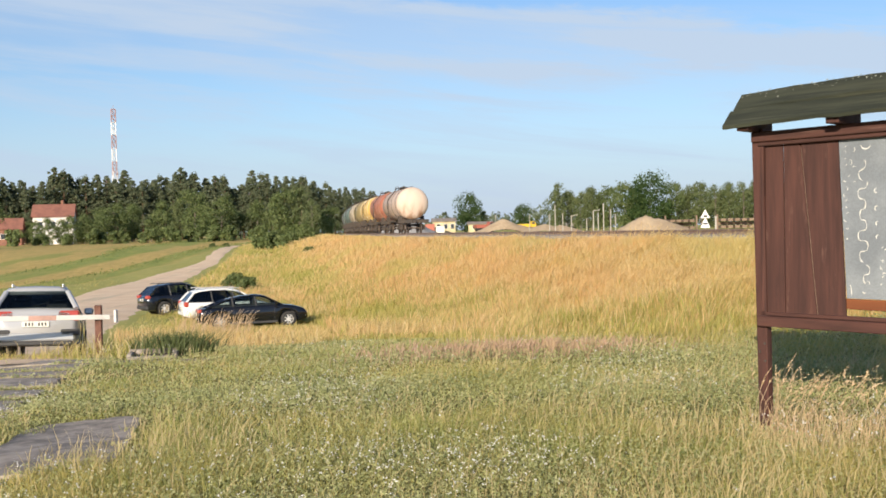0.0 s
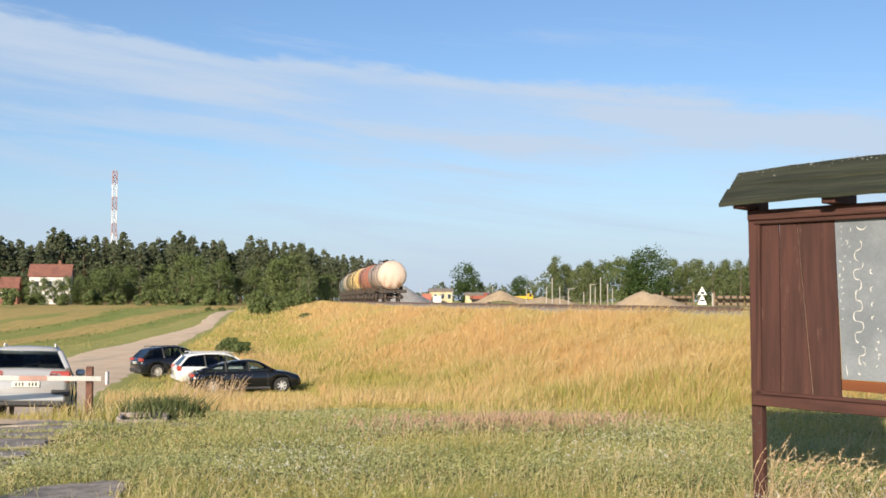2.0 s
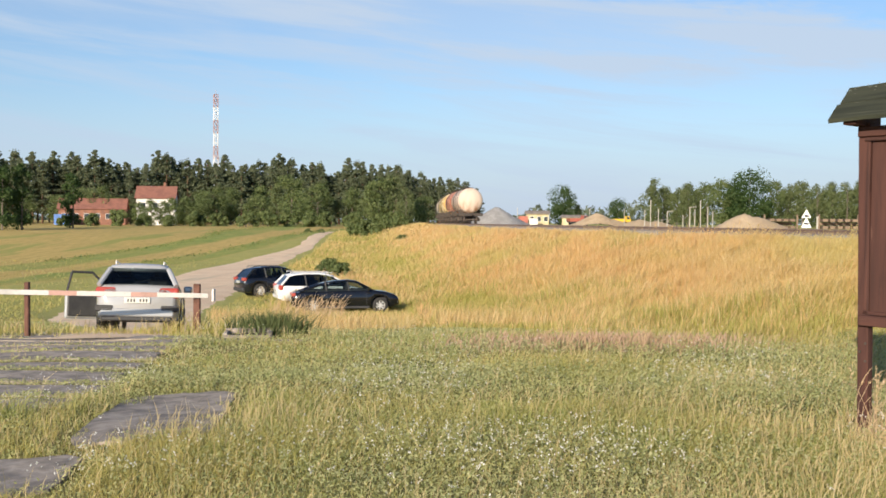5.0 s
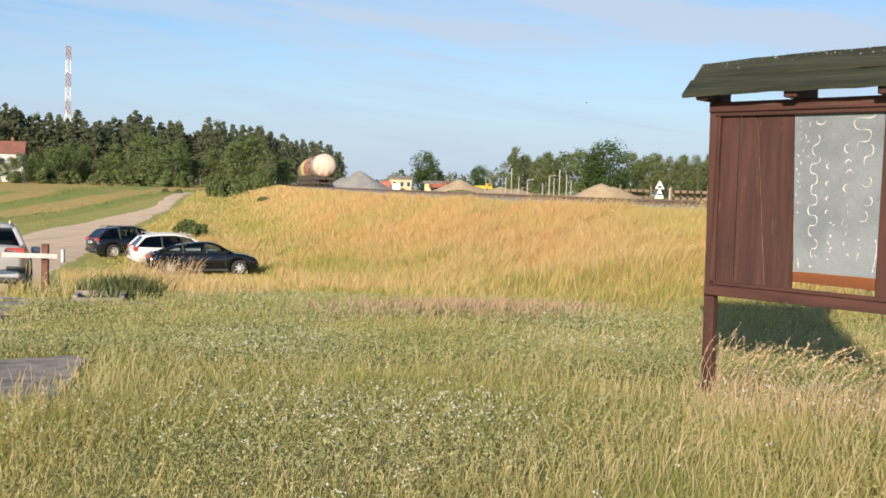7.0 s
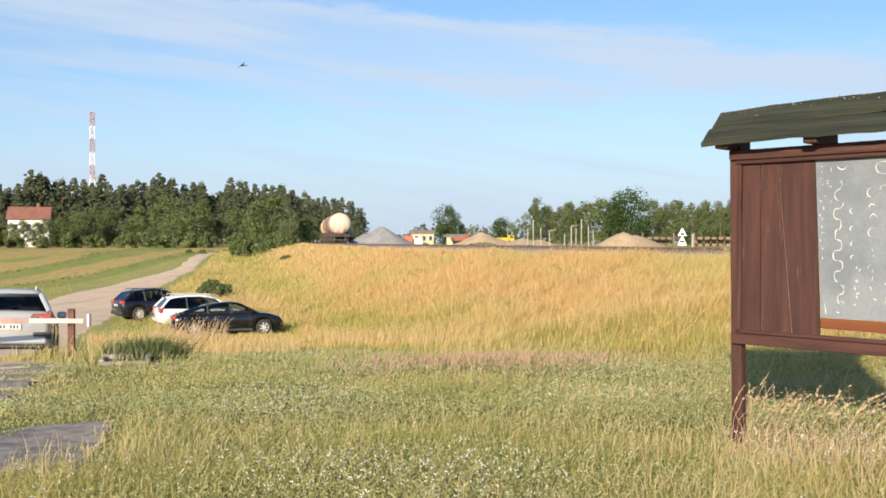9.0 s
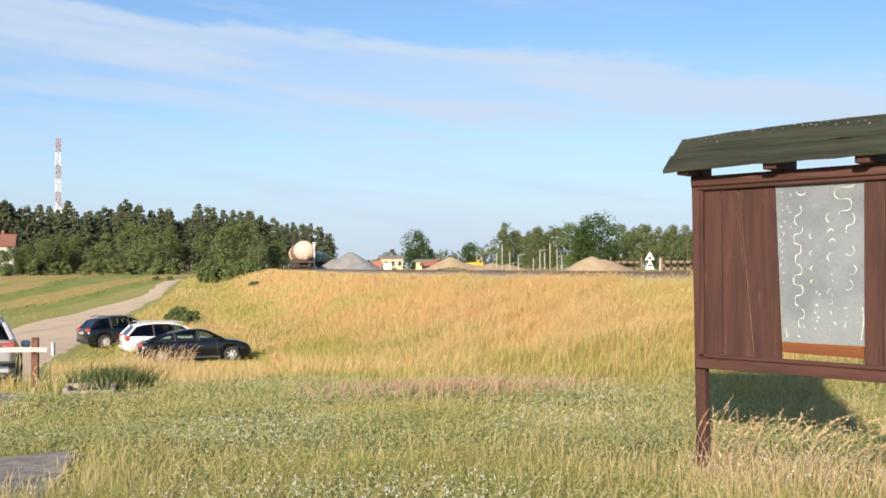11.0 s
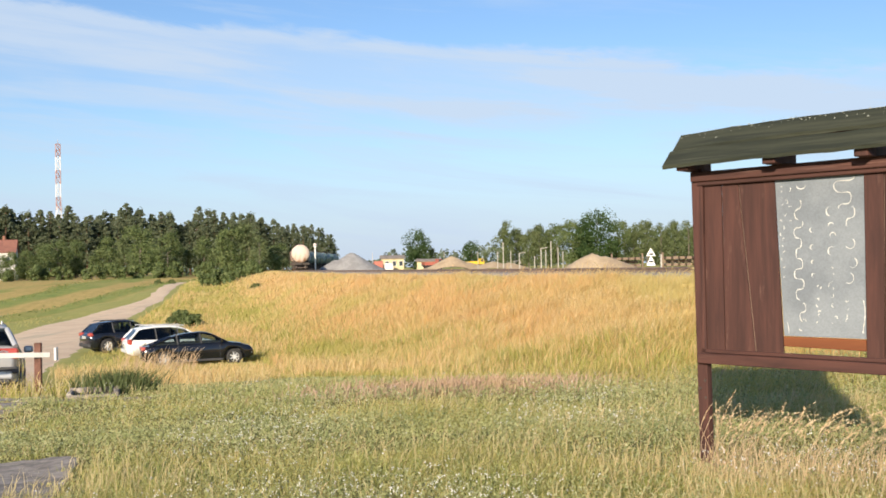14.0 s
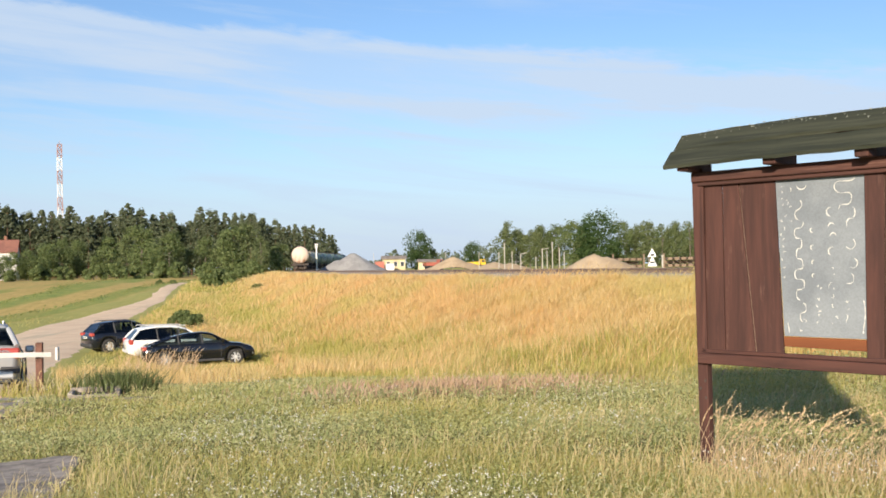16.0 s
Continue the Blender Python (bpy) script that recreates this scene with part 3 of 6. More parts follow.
    def hook(x, z, rx, rz, a0, a1):
        n = max(4, int(abs(a1 - a0) / 18))
        ribbon([(x + rx * math.cos(radians(a0 + (a1 - a0) * k / n)), z + rz * math.sin(radians(a0 + (a1 - a0) * k / n))) for k in range(n + 1)])

    def comma(x, z, r):
        a = rng.uniform(0, 6.28)
        n = rng.randrange(4, 8)
        ribbon([(x + r * math.cos(a + 0.55 * k), z + r * 1.2 * math.sin(a + 0.55 * k)) for k in range(n)])

    wriggle(0.80, 2.10, 1.95, 0.028, 40, 0.006, 0.6)
    wriggle(0.80, 1.94, 1.36, 0.036, 41, 0.012, 1.4)
    wriggle(0.82, 1.335, 1.20, 0.024, 46, 0.01)
    wriggle(1.15, 2.262, 2.02, 0.082, 37, 0.016, 1.9)
    wriggle(1.19, 2.03, 1.90, 0.032, 36, 0.012, 0.4)
    # open hooks in two columns, each bulging to one side
    for k, (x, z, rx, a0, a1) in enumerate(((1.045, 2.01, 0.03, 80, 270), (1.05, 1.90, 0.024, 20, 180), (1.06, 1.83, 0.022, 0, 190), (1.05, 1.72, 0.028, 60, 250), (1.185, 1.77, 0.035, -150, 60), (1.20, 1.63, 0.032, -130, 70), (1.17, 1.52, 0.035, -120, 60), (1.05, 1.46, 0.03, 90, 190), (0.905, 1.88, 0.016, 90, 290), (0.905, 1.75, 0.016, 60, 270), (0.91, 1.64, 0.014, 70, 250), (0.91, 1.54, 0.014, 60, 240), (0.83, 2.23, 0.04, 200, 340))):
        hook(x, z, rx, rx * 1.1, a0, a1)
    wriggle(1.27, 1.36, 1.12, 0.010, 18)
    wriggle(0.70, 1.19, 1.11, 0.010, 20)
    for cx, z0, z1, n in ((0.69, 2.22, 1.5, 14), (0.73, 2.24, 1.9, 5), (0.95, 1.48, 1.16, 8), (1.05, 1.6, 1.1, 7), (1.14, 1.35, 1.16, 4), (0.82, 1.2, 1.12, 2)):
        for k in range(n):
            comma(cx + rng.uniform(-0.018, 0.018), z0 - (z0 - z1) * k / n + rng.uniform(-0.02, 0.02), rng.uniform(0.006, 0.014))
    # roof: two boards on each slope
    for sgn in (-1, 1):
        for k, (a0, a1, dz) in enumerate(((0.0, 0.143, 0.026), (0.148, 0.285, 0.010)) if sgn < 0 else ((0.0, 0.19, 0.012),)):
            bm = bmesh.new()
            z0, z1 = 2.664 - a0 * 0.92 + dz, 2.664 - a1 * 0.92 + dz
            xs = np.linspace(-0.155 - (0.02 if k else 0.0), W + 0.2, 14)
            top, bot = [], []
            for x in xs:
                sag = 0.012 * math.sin(x * 2.3 + k) + rng.uniform(-0.004, 0.004) + 0.032 * x
                top.append([bm.verts.new((x, sgn * a0, z0 + sag)), bm.verts.new((x, sgn * (a1 + rng.uniform(-0.003, 0.003)), z1 + sag))])
                bot.append([bm.verts.new((x, sgn * a0, z0 + sag - 0.026)), bm.verts.new((x, sgn * (a1 - 0.01), z1 + sag - 0.026))])
            for i in range(len(xs) - 1):
                bm.faces.new((top[i][0], top[i][1], top[i + 1][1], top[i + 1][0]))
                bm.faces.new((bot[i][0], bot[i + 1][0], bot[i + 1][1], bot[i][1]))
                bm.faces.new((top[i][1], bot[i][1], bot[i + 1][1], top[i + 1][1]))
                bm.faces.new((top[i][0], top[i + 1][0], bot[i + 1][0], bot[i][0]))
            for i in (0, len(xs) - 1):
                bm.faces.new((top[i][0], bot[i][0], bot[i][1], top[i][1]))
            part("roof_board", bm, ROOF_GREEN, b, "moss-green weathered roof board")
    for k in range(90):
        x, a = rng.uniform(-0.14, W + 0.18), abs(rng.gauss(0, 0.035))
        z = 2.692 - a * 0.92 + 0.012 * math.sin(x * 2.3) + 0.032 * x + 0.005
        r = rng.uniform(0.003, 0.009)
        bm = bmesh.new()
        bm.faces.new([bm.verts.new((x + r * math.cos(q) * rng.uniform(0.5, 1.3), -a + 0.67 * r * math.sin(q), z + 0.62 * r * math.sin(q))) for q in (0, 1.1, 2.2, 3.3, 4.4, 5.4)])
        part("lichen_flake", bm, LICHEN, b)
    part("ridge_beam", plank([(-0.13, 2.56), (W + 0.18, 2.56), (W + 0.18, 2.635), (-0.13, 2.635)], -0.03, 0.06), BOARD_RAIL, b)
    for x in (-0.03, 0.68, 1.36, W + 0.05):
        bm = plank([(x - 0.05, 2.375), (x + 0.05, 2.375), (x + 0.05, 2.47), (x - 0.05, 2.47)], -0.235, 0.4)
        part("rafter_block", bm, BOARD_BROWN, b)


notice_board()

# ---- concrete slabs by the barrier ----
CONCRETE = material("weathered_concrete", spotted, a=(0.42, 0.36, 0.30), b=(0.22, 0.19, 0.16), scale=3.4, fine=14.0, rough=0.95, bump=0.7, dist=0.01)
SLABS = []   # middle x, y, half length, half depth, turn
for k in range(10):
    y = 9.78 + 1.22 * k
    SLABS.append((-6.68 - 0.22 * k, y, 2.15, 0.47, 9 + 1.5 * math.sin(k * 2.1)))
SLABS += [(-3.38, 9.35, 0.56, 1.5, 11), (-4.0, 6.75, 0.88, 0.62, 11), (-5.95, 6.6, 0.95, 0.8, 11), (-4.9, 18.3, 0.8, 0.42, 12)]


def on_slab(x, y, grow=0.0):
    out = np.zeros(np.shape(x), bool)
    for cx, cy, hl, hd, a in SLABS:
        c, s = math.cos(radians(a)), math.sin(radians(a))
        u, v = (x - cx) * c + (y - cy) * s, -(x - cx) * s + (y - cy) * c
        out |= (np.abs(u) < hl + grow) & (np.abs(v) < hd + grow)
    return out


def make_slabs():
    rng = random.Random(8)
    for cx, cy, hl, hd, a in SLABS:
        b = bmesh.new()
        ring, n = [], 28
        for k in range(n):
            t = 2 * math.pi * k / n
            c, s = math.cos(t), math.sin(t)
            m = 1 / max(abs(c), abs(s))
            ring.append((c * m * hl * rng.uniform(0.95, 1.0), s * m * hd * rng.uniform(0.92, 1.0)))
        base = ground_at(cx, cy)
        ca, sa = math.cos(math.radians(a)), math.sin(math.radians(a))

        def lay(x, y, lift):
            u, w = x * ca - y * sa, x * sa + y * ca
            return b.verts.new((u, w, ground_at(cx + u, cy + w) - base + lift))
        low = [lay(x * 1.01, y * 1.02, -0.16) for x, y in ring]
        rings = [[lay(x * f, y * f, 0.022 + rng.uniform(0, 0.008)) for x, y in ring] for f in (1.0, 0.75, 0.5, 0.25)]
        for u, w in zip([low] + rings, rings):
            for k in range(n):
                b.faces.new((u[k], u[(k + 1) % n], w[(k + 1) % n], w[k]))
        b.faces.new(rings[-1])
        o = part("concrete_slab", b, CONCRETE)
        tagged(o, "cracked grey concrete slab sunk in the grass", "concrete slab", "slabs of the old drive")
        o.location = (cx, cy, base)


make_slabs()


def open_drain():
    """A square concrete drain head whose cover is gone."""
    x, y = -5.45, 19.7
    d = thing("drain", "low square concrete drain head with a dark open hole in the grass", "drain", at=pose(x, y, ground_at(x, y), 0, 0, 12))
    for name, c, size in (("front_wall", (0, -0.36, -0.1), (0.9, 0.1, 0.34)), ("back_wall", (0, 0.36, -0.06), (0.9, 0.1, 0.38)), ("side_wall", (-0.4, 0, -0.08), (0.1, 0.61, 0.36)), ("side_wall", (0.4, 0, -0.08), (0.1, 0.61, 0.36))):
        part(name, box(c, size, 0.02), CONCRETE, d)
    # a dark plate stands in for the shade inside the open hole
    part("grate", box((0.0, 0.0, 0.03), (0.68, 0.6, 0.03), 0.008), DARK_STEEL, d, "dark plate standing in for the shade in the drain hole")


open_drain()

# ---- barrier ----
RUST_POST = material("rusty_post", spotted, a=(0.17, 0.075, 0.05), b=(0.11, 0.05, 0.035), scale=6.0, fine=50.0, rough=0.85)
BAR_WHITE = material("barrier_white", painted, a=(0.7, 0.68, 0.64), amount=0.3)
BAR_RED = material("barrier_red", painted, a=(0.58, 0.36, 0.3), amount=0.3)


def barrier():
    b = thing("road_barrier", "red and white barrier bar on rusty brown posts, closed", "barrier")
    p, q = Vector((-6.95, 21.3, 0)), Vector((-9.75, 19.7, 0))
    for c, top in ((p, 0.33), (q, 0.42)):
        g = ground_at(c.x, c.y)
        o = part("post", box((c.x, c.y, (g - 0.3 + top) / 2), (0.13 if c is p else 0.085, 0.1, top - g + 0.3), 0.012), RUST_POST, b)
    a, e = q + (q - p) * 1.3, p + (p - q) * 0.06
    a.z, e.z = 0.40, 0.09
    d = (e - a)
    n = 15
    for k in range(n):
        u, w = a + d * (k / n), a + d * ((k + 1) / n - 0.001)
        m = Matrix.Translation((u + w) / 2 + Vector((0.06, -0.09, 0))) @ d.to_track_quat("X", "Z").to_matrix().to_4x4()
        part("bar_piece", box((0, 0, 0), (d.length / n, 0.04, 0.095), 0.006, m), BAR_RED if k in (9, 12, 5, 2) else BAR_WHITE, b)
    plate = box((e.x + 0.16, e.y - 0.05, 0.1), (0.05, 0.12, 0.26), 0.01)
    part("counterweight", plate, BAR_WHITE, b)


barrier()

# ---- cars ----
def glass_look(n, tint):
    clear = n.add("ShaderNodeBsdfTransparent", {"Color": rgb(*tint)})
    shine = n.add("ShaderNodeBsdfGlossy", {"Roughness": 0.03, "Color": rgb(0.95, 0.97, 1.0)})
    f = n.add("ShaderNodeFresnel", {"IOR": 1.42})
    return n.add("ShaderNodeMixShader", {0: f.outputs[0], 1: clear.outputs[0], 2: shine.outputs[0]}).outputs[0]


GLASS = material("car_glass", glass_look, tint=(0.5, 0.56, 0.55))
DARK_GLASS = material("tinted_car_glass", glass_look, tint=(0.12, 0.13, 0.14))
SEAT = material("seat_cloth", spotted, a=(0.05, 0.05, 0.055), b=(0.08, 0.078, 0.075), scale=6.0, fine=60.0, rough=0.95)
TYRE = material("tyre_rubber", spotted, a=(0.025, 0.025, 0.025), b=(0.04, 0.038, 0.035), scale=6.0, fine=60.0, rough=0.9)
ALLOY = material("alloy", spotted, a=(0.72, 0.72, 0.72), b=(0.62, 0.62, 0.62), scale=6.0, fine=60.0, rough=0.4, metal=0.2)
BLACK_TRIM = material("black_plastic", spotted, a=(0.03, 0.03, 0.032), b=(0.05, 0.05, 0.05), scale=5.0, fine=80.0, rough=0.6)
RED_LAMP = material("red_lens", lambda n: principled(n, rgb(0.4, 0.07, 0.055), 0.12, 0.0, n.noise(coords(n), 60.0), 0.2, 0.003))
CLEAR_LAMP = material("clear_lens", lambda n: principled(n, rgb(0.6, 0.62, 0.63), 0.1, 0.3, n.noise(coords(n), 60.0), 0.2, 0.003))
PLATE_WHITE = material("plate_white", spotted, a=(0.72, 0.72, 0.66), b=(0.66, 0.66, 0.6), scale=8.0, fine=80.0, rough=0.5)


def car_paint(color, metal=0.0):
    return material("car_paint", lambda n: principled(n, n.mix(n.span(n.noise(coords(n), 2.0, 4), 0.4, 0.8, 0, 0.03), rgb(*color), rgb(0.2, 0.17, 0.13)), n.span(n.noise(coords(n), 5.0, 4), 0.3, 0.7, 0.07, 0.14), metal, spec=0.5, **{"Coat Weight": 0.5, "Coat Roughness": 0.05}))


def loft(rings, close_ends=True):
    b = bmesh.new()
    rows = [[b.verts.new(p) for p in r] for r in rings]
    n = len(rows[0])
    for r, s in zip(rows, rows[1:]):
        for k in range(n):
            b.faces.new((r[k], r[(k + 1) % n], s[(k + 1) % n], s[k]))
    if close_ends:
        b.faces.new(rows[0])
        b.faces.new(rows[-1][::-1])
    return b


def car(label, at, paint, L, W, H, deck, roofline, belt, wheels, wr, tail, rails=False, lower_trim=False, open_door=False):
    """deck: (x, z) of bonnet, sill of the windows and boot from the tail on; roofline: (x, z) from the tail window's foot to the windscreen's."""
    c = thing("car", label, "car", at=at)
    hw = W / 2
    dx, dz = [p[0] for p in deck], [p[1] for p in deck]
    xs = set(np.linspace(-L / 2, L / 2, 19).round(3)) | {-L / 2 + 0.04, -L / 2 + 0.12, L / 2 - 0.05, L / 2 - 0.15, L / 2 - 0.3}
    for w in wheels:
        xs = {x for x in xs if abs(x - w) > wr + 0.1} | {w + k for k in (-wr - 0.075, -wr - 0.07, -wr * 0.85, -wr * 0.5, 0, wr * 0.5, wr * 0.85, wr + 0.07, wr + 0.075)}
    rings = []
    for x in sorted(xs):
        e = min((x + L / 2) / 0.5, (L / 2 - x) / 0.75, 1.0)
        h = hw * (0.80 + 0.2 * math.sqrt(max(0.0, 1 - (1 - e) ** 2)))
        zl, zt = 0.24 + 0.1 * (1 - min(1, e * 2)), float(np.interp(x, dx, dz))
        for w in wheels:
            d = abs(x - w)
            if d < wr + 0.072:
                zl = max(zl, wr + math.sqrt(max(0.0, (wr + 0.07) ** 2 - d * d)))
        half = [(0.0, zl + 0.02), (h * 0.86, zl), (h * 0.98, min(zl + 0.05, zt - 0.2)), (h, zl * 0.45 + zt * 0.55), (h * 0.985, zt - 0.1), (h * 0.93, zt - 0.02), (h * 0.8, zt), (0.0, zt + 0.025)]
        ring = [(x, y, z) for y, z in half] + [(x, -y, z) for y, z in half[-2:0:-1]]
        rings.append(ring)
    part("body", loft(rings), paint, c, "", True)
    # windows
    wb, wt = hw * 0.9, hw * 0.64

    def side(z):
        return wb + (wt - wb) * max(0.0, min(1.0, (z - belt) / (H - belt)))
    top = [p for p in roofline if p[1] > H - 0.16]
    foot = [(x, wb, float(np.interp(x, dx, dz)) - 0.03) for x, z in roofline]
    head = [(x, side(z), max(z, float(np.interp(x, dx, dz)))) for x, z in roofline]
    first, last = roofline.index(top[0]), roofline.index(top[-1])
    half = (first + last + 1) // 2

    def pane(name, quads, mat):
        g = bmesh.new()
        for q in quads:
            g.faces.new([g.verts.new(p) for p in q])
        bmesh.ops.remove_doubles(g, verts=g.verts, dist=1e-4)
        part(name, g, mat, c)
    flip = lambda p: (p[0], -p[1], p[2])  # noqa: E731
    pane("rear_window", [(head[i], head[i + 1], flip(head[i + 1]), flip(head[i])) for i in range(first)], GLASS if rails == 2 else DARK_GLASS)
    pane("windscreen", [(head[i], head[i + 1], flip(head[i + 1]), flip(head[i])) for i in range(last, len(roofline) - 1)], GLASS)
    for f in (lambda p: p, flip):
        pane("rear_side_window", [(f(foot[i]), f(foot[i + 1]), f(head[i + 1]), f(head[i])) for i in range(half)], DARK_GLASS if rails else GLASS)
        pane("front_side_window", [(f(foot[i]), f(foot[i + 1]), f(head[i + 1]), f(head[i])) for i in range(half, len(roofline) - 1)], GLASS)
    lo_x, hi_x = roofline[0][0] + 0.1, roofline[-1][0] - 0.12
    part("cabin_floor", box(((lo_x + hi_x) / 2, 0, belt + 0.0), (hi_x - lo_x, wb * 1.9, 0.1), 0.02), SEAT, c, "dark cabin interior")
    for sx in (hi_x - 1.05, hi_x - 1.95):
        for sy in (-0.36, 0.36):
            seat = box((sx, sy, belt + 0.12), (0.16, 0.46, 0.3), 0.05)
            box((sx - 0.03, sy, belt + 0.33), (0.1, 0.26, 0.15), 0.04, bm=seat)
            part("seat", seat, SEAT, c)
    rings = []
    for x, z in top:
        s = side(z)
        rings.append([(x, s + 0.012, z - 0.07), (x, s + 0.012, z + 0.0), (x, s * 0.7, z + 0.035), (x, 0, z + 0.045), (x, -s * 0.7, z + 0.035), (x, -s - 0.012, z), (x, -s - 0.012, z - 0.07)])
    part("roof", loft(rings), paint, c, "", True)
    for sg in (-1, 1):
        for (x0, z0), (x1, z1), nm in ((roofline[0], top[0], "rear_pillar"), (roofline[-1], top[-1], "front_pillar")):
            b = rod((x0, sg * (wb + 0.005), z0 - 0.02), (x1, sg * (side(z1) + 0.0), z1 - 0.02), 0.055 if nm == "rear_pillar" else 0.035, seg=8)
            part(nm, b, paint, c)
        for f in (0.36, 0.66):
            x = roofline[0][0] + f * (roofline[-1][0] - roofline[0][0])
            b = rod((x, sg * (wb + 0.006), belt - 0.03), (x - 0.06, sg * (side(H) + 0.006), H - 0.05), 0.035, seg=6)
            part("door_pillar", b, BLACK_TRIM, c)
        b = box((roofline[-1][0] - 0.28, sg * (hw + 0.08), belt + 0.07), (0.12, 0.2, 0.15), 0.035)
        part("mirror", b, paint, c)
        for x in (roofline[0][0] + 0.36 * (roofline[-1][0] - roofline[0][0]), roofline[-1][0] - 0.35):
            b = box((x, sg * (hw - 0.004), 0.62), (0.012, 0.012, 0.5))
            part("door_gap", b, BLACK_TRIM, c)
            b = box((x + 0.15, sg * (hw + 0.005), belt - 0.12), (0.2, 0.03, 0.035), 0.01)
            part("door_handle", b, paint, c)
        b = box((0, sg * (hw - 0.02), 0.26), (wheels[1] - wheels[0] - 2 * wr - 0.2, 0.06, 0.1), 0.02)
        part("sill", b, BLACK_TRIM, c)
        if rails:
            b = rod((top[0][0] + 0.1, sg * (side(H) - 0.06), H + 0.045), (top[-1][0] - 0.1, sg * (side(H) - 0.06), H + 0.045), 0.016)
            for x in (top[0][0] + 0.1, top[-1][0] - 0.1):
                rod((x, sg * (side(H) - 0.06), H - 0.01), (x, sg * (side(H) - 0.06), H + 0.045), 0.016, bm=b)
            part("roof_rail", b, ALLOY if rails == 2 else BLACK_TRIM, c)
        z0, z1, y0, y1 = tail
        b = box((-L / 2 + 0.1, sg * (y0 + y1) / 2, (z0 + z1) / 2), (0.2, y1 - y0, z1 - z0), 0.035)
        part("tail_light", b, RED_LAMP, c, "red tail light")
        b = box((L / 2 - 0.18, sg * hw * 0.74, deck[-1][1] - 0.1), (0.26, hw * 0.3, 0.14), 0.04)
        part("headlight", b, CLEAR_LAMP, c, "clear headlight")
        for w in wheels:
            wh = thing_part("wheel", c, (w, sg * (hw - 0.095), wr))
            tyre = lathe([(wr * 0.62, -0.1), (wr * 0.93, -0.105), (wr, -0.08), (wr, 0.08), (wr * 0.93, 0.105), (wr * 0.62, 0.1)], 28, pose(0, 0, 0, 90, 0, 0), caps=False)
            part("tyre", tyre, TYRE, wh, "", True)
            rim = lathe([(wr * 0.66, -0.09), (wr * 0.66, 0.09), (wr * 0.6, 0.09), (wr * 0.58, -0.05)], 24, pose(0, 0, 0, 90, 0, 0), caps=False)
            for k in range(7):
                a = 2 * math.pi * k / 7
                rod((0.04 * math.cos(a), sg * 0.075, 0.04 * math.sin(a)), (wr * 0.62 * math.cos(a), sg * 0.08, wr * 0.62 * math.sin(a)), 0.03, 0.022, 6, bm=rim)
            rod((0, sg * 0.05, 0), (0, sg * 0.095, 0), 0.07, seg=10, bm=rim)
            part("rim", rim, ALLOY, wh, "light alloy rim")
            part("wheel_well", rod((w, sg * (hw - 0.36), wr + 0.06), (w, sg * (hw - 0.3), wr + 0.06), wr + 0.06, seg=20), BLACK_TRIM, c)
    b = box((-L / 2 + 0.06, 0, 0.42), (0.16, W * 0.88, 0.2), 0.04)
    part("rear_bumper", b, BLACK_TRIM if lower_trim else paint, c)
    # black box closes the floor and stands in for shade under the car
    part("underbody", box((0, 0, 0.36), (L * 0.94, W * 0.66, 0.24), 0.03), BLACK_TRIM, c)
    pl = part("number_plate", box((-L / 2 - 0.02, 0, tail[0] - 0.06), (0.03, 0.52, 0.115), 0.006), PLATE_WHITE, c, "pale number plate")
    for k in range(7):
        if k != 3:
            part("plate_bar", box((-L / 2 - 0.037, -0.19 + 0.062 * k, tail[0] - 0.06), (0.006, 0.03, 0.065)), BLACK_TRIM, pl)
    part("wiper", rod((-L / 2 + 0.2, 0.1, roofline[0][1] + 0.04), (-L / 2 + 0.26, -0.25, roofline[0][1] + 0.12), 0.012), BLACK_TRIM, c)
    return c


def thing_part(name, parent, loc):
    o = new(name)
    o.parent = parent
    o.location = loc
    return o


def parked(x, y, heading, sink=0.0):
    """heading: degrees clockwise from +y."""
    g = ground_at(x, y)
    h = radians(heading)
    f = Vector((math.sin(h), math.cos(h), 0))
    r = Vector((math.cos(h), -math.sin(h), 0))
    p = [ground_at(*(Vector((x, y, 0)) + f * a).xy) for a in (-1.4, 1.4)]
    q = [ground_at(*(Vector((x, y, 0)) + r * a).xy) for a in (-0.8, 0.8)]
    fx = (f + Vector((0, 0, (p[1] - p[0]) / 2.8))).normalized()
    ly = -(r + Vector((0, 0, (q[1] - q[0]) / 1.6))).normalized()
    up = fx.cross(ly).normalized()
    ly = up.cross(fx)
    m = Matrix(((fx.x, ly.x, up.x), (fx.y, ly.y, up.y), (fx.z, ly.z, up.z))).to_4x4()
    return Matrix.Translation((x, y, (sum(p) + sum(q)) / 4 + 0.03 - sink)) @ m


SILVER, WHITE, BLACK, NIGHT = car_paint((0.43, 0.435, 0.445), 0.15), car_paint((0.78, 0.78, 0.77)), car_paint((0.006, 0.007, 0.010)), car_paint((0.008, 0.010, 0.016))


def estate_line(L, H):
    r = -L / 2
    return ([(r, 0.9), (r + 0.1, 1.0), (r + 1.9, 0.94), (L / 2 - 1.35, 0.93), (L / 2 - 0.7, 0.86), (L / 2 - 0.15, 0.72), (L / 2, 0.62)],
            [(r + 0.06, 1.0), (r + 0.26, 1.2), (r + 0.42, H - 0.1), (r + 0.6, H - 0.03), (r + 1.3, H), (L / 2 - 2.3, H - 0.02), (L / 2 - 2.0, H - 0.08), (L / 2 - 1.6, 1.2), (L / 2 - 1.22, 0.93)])


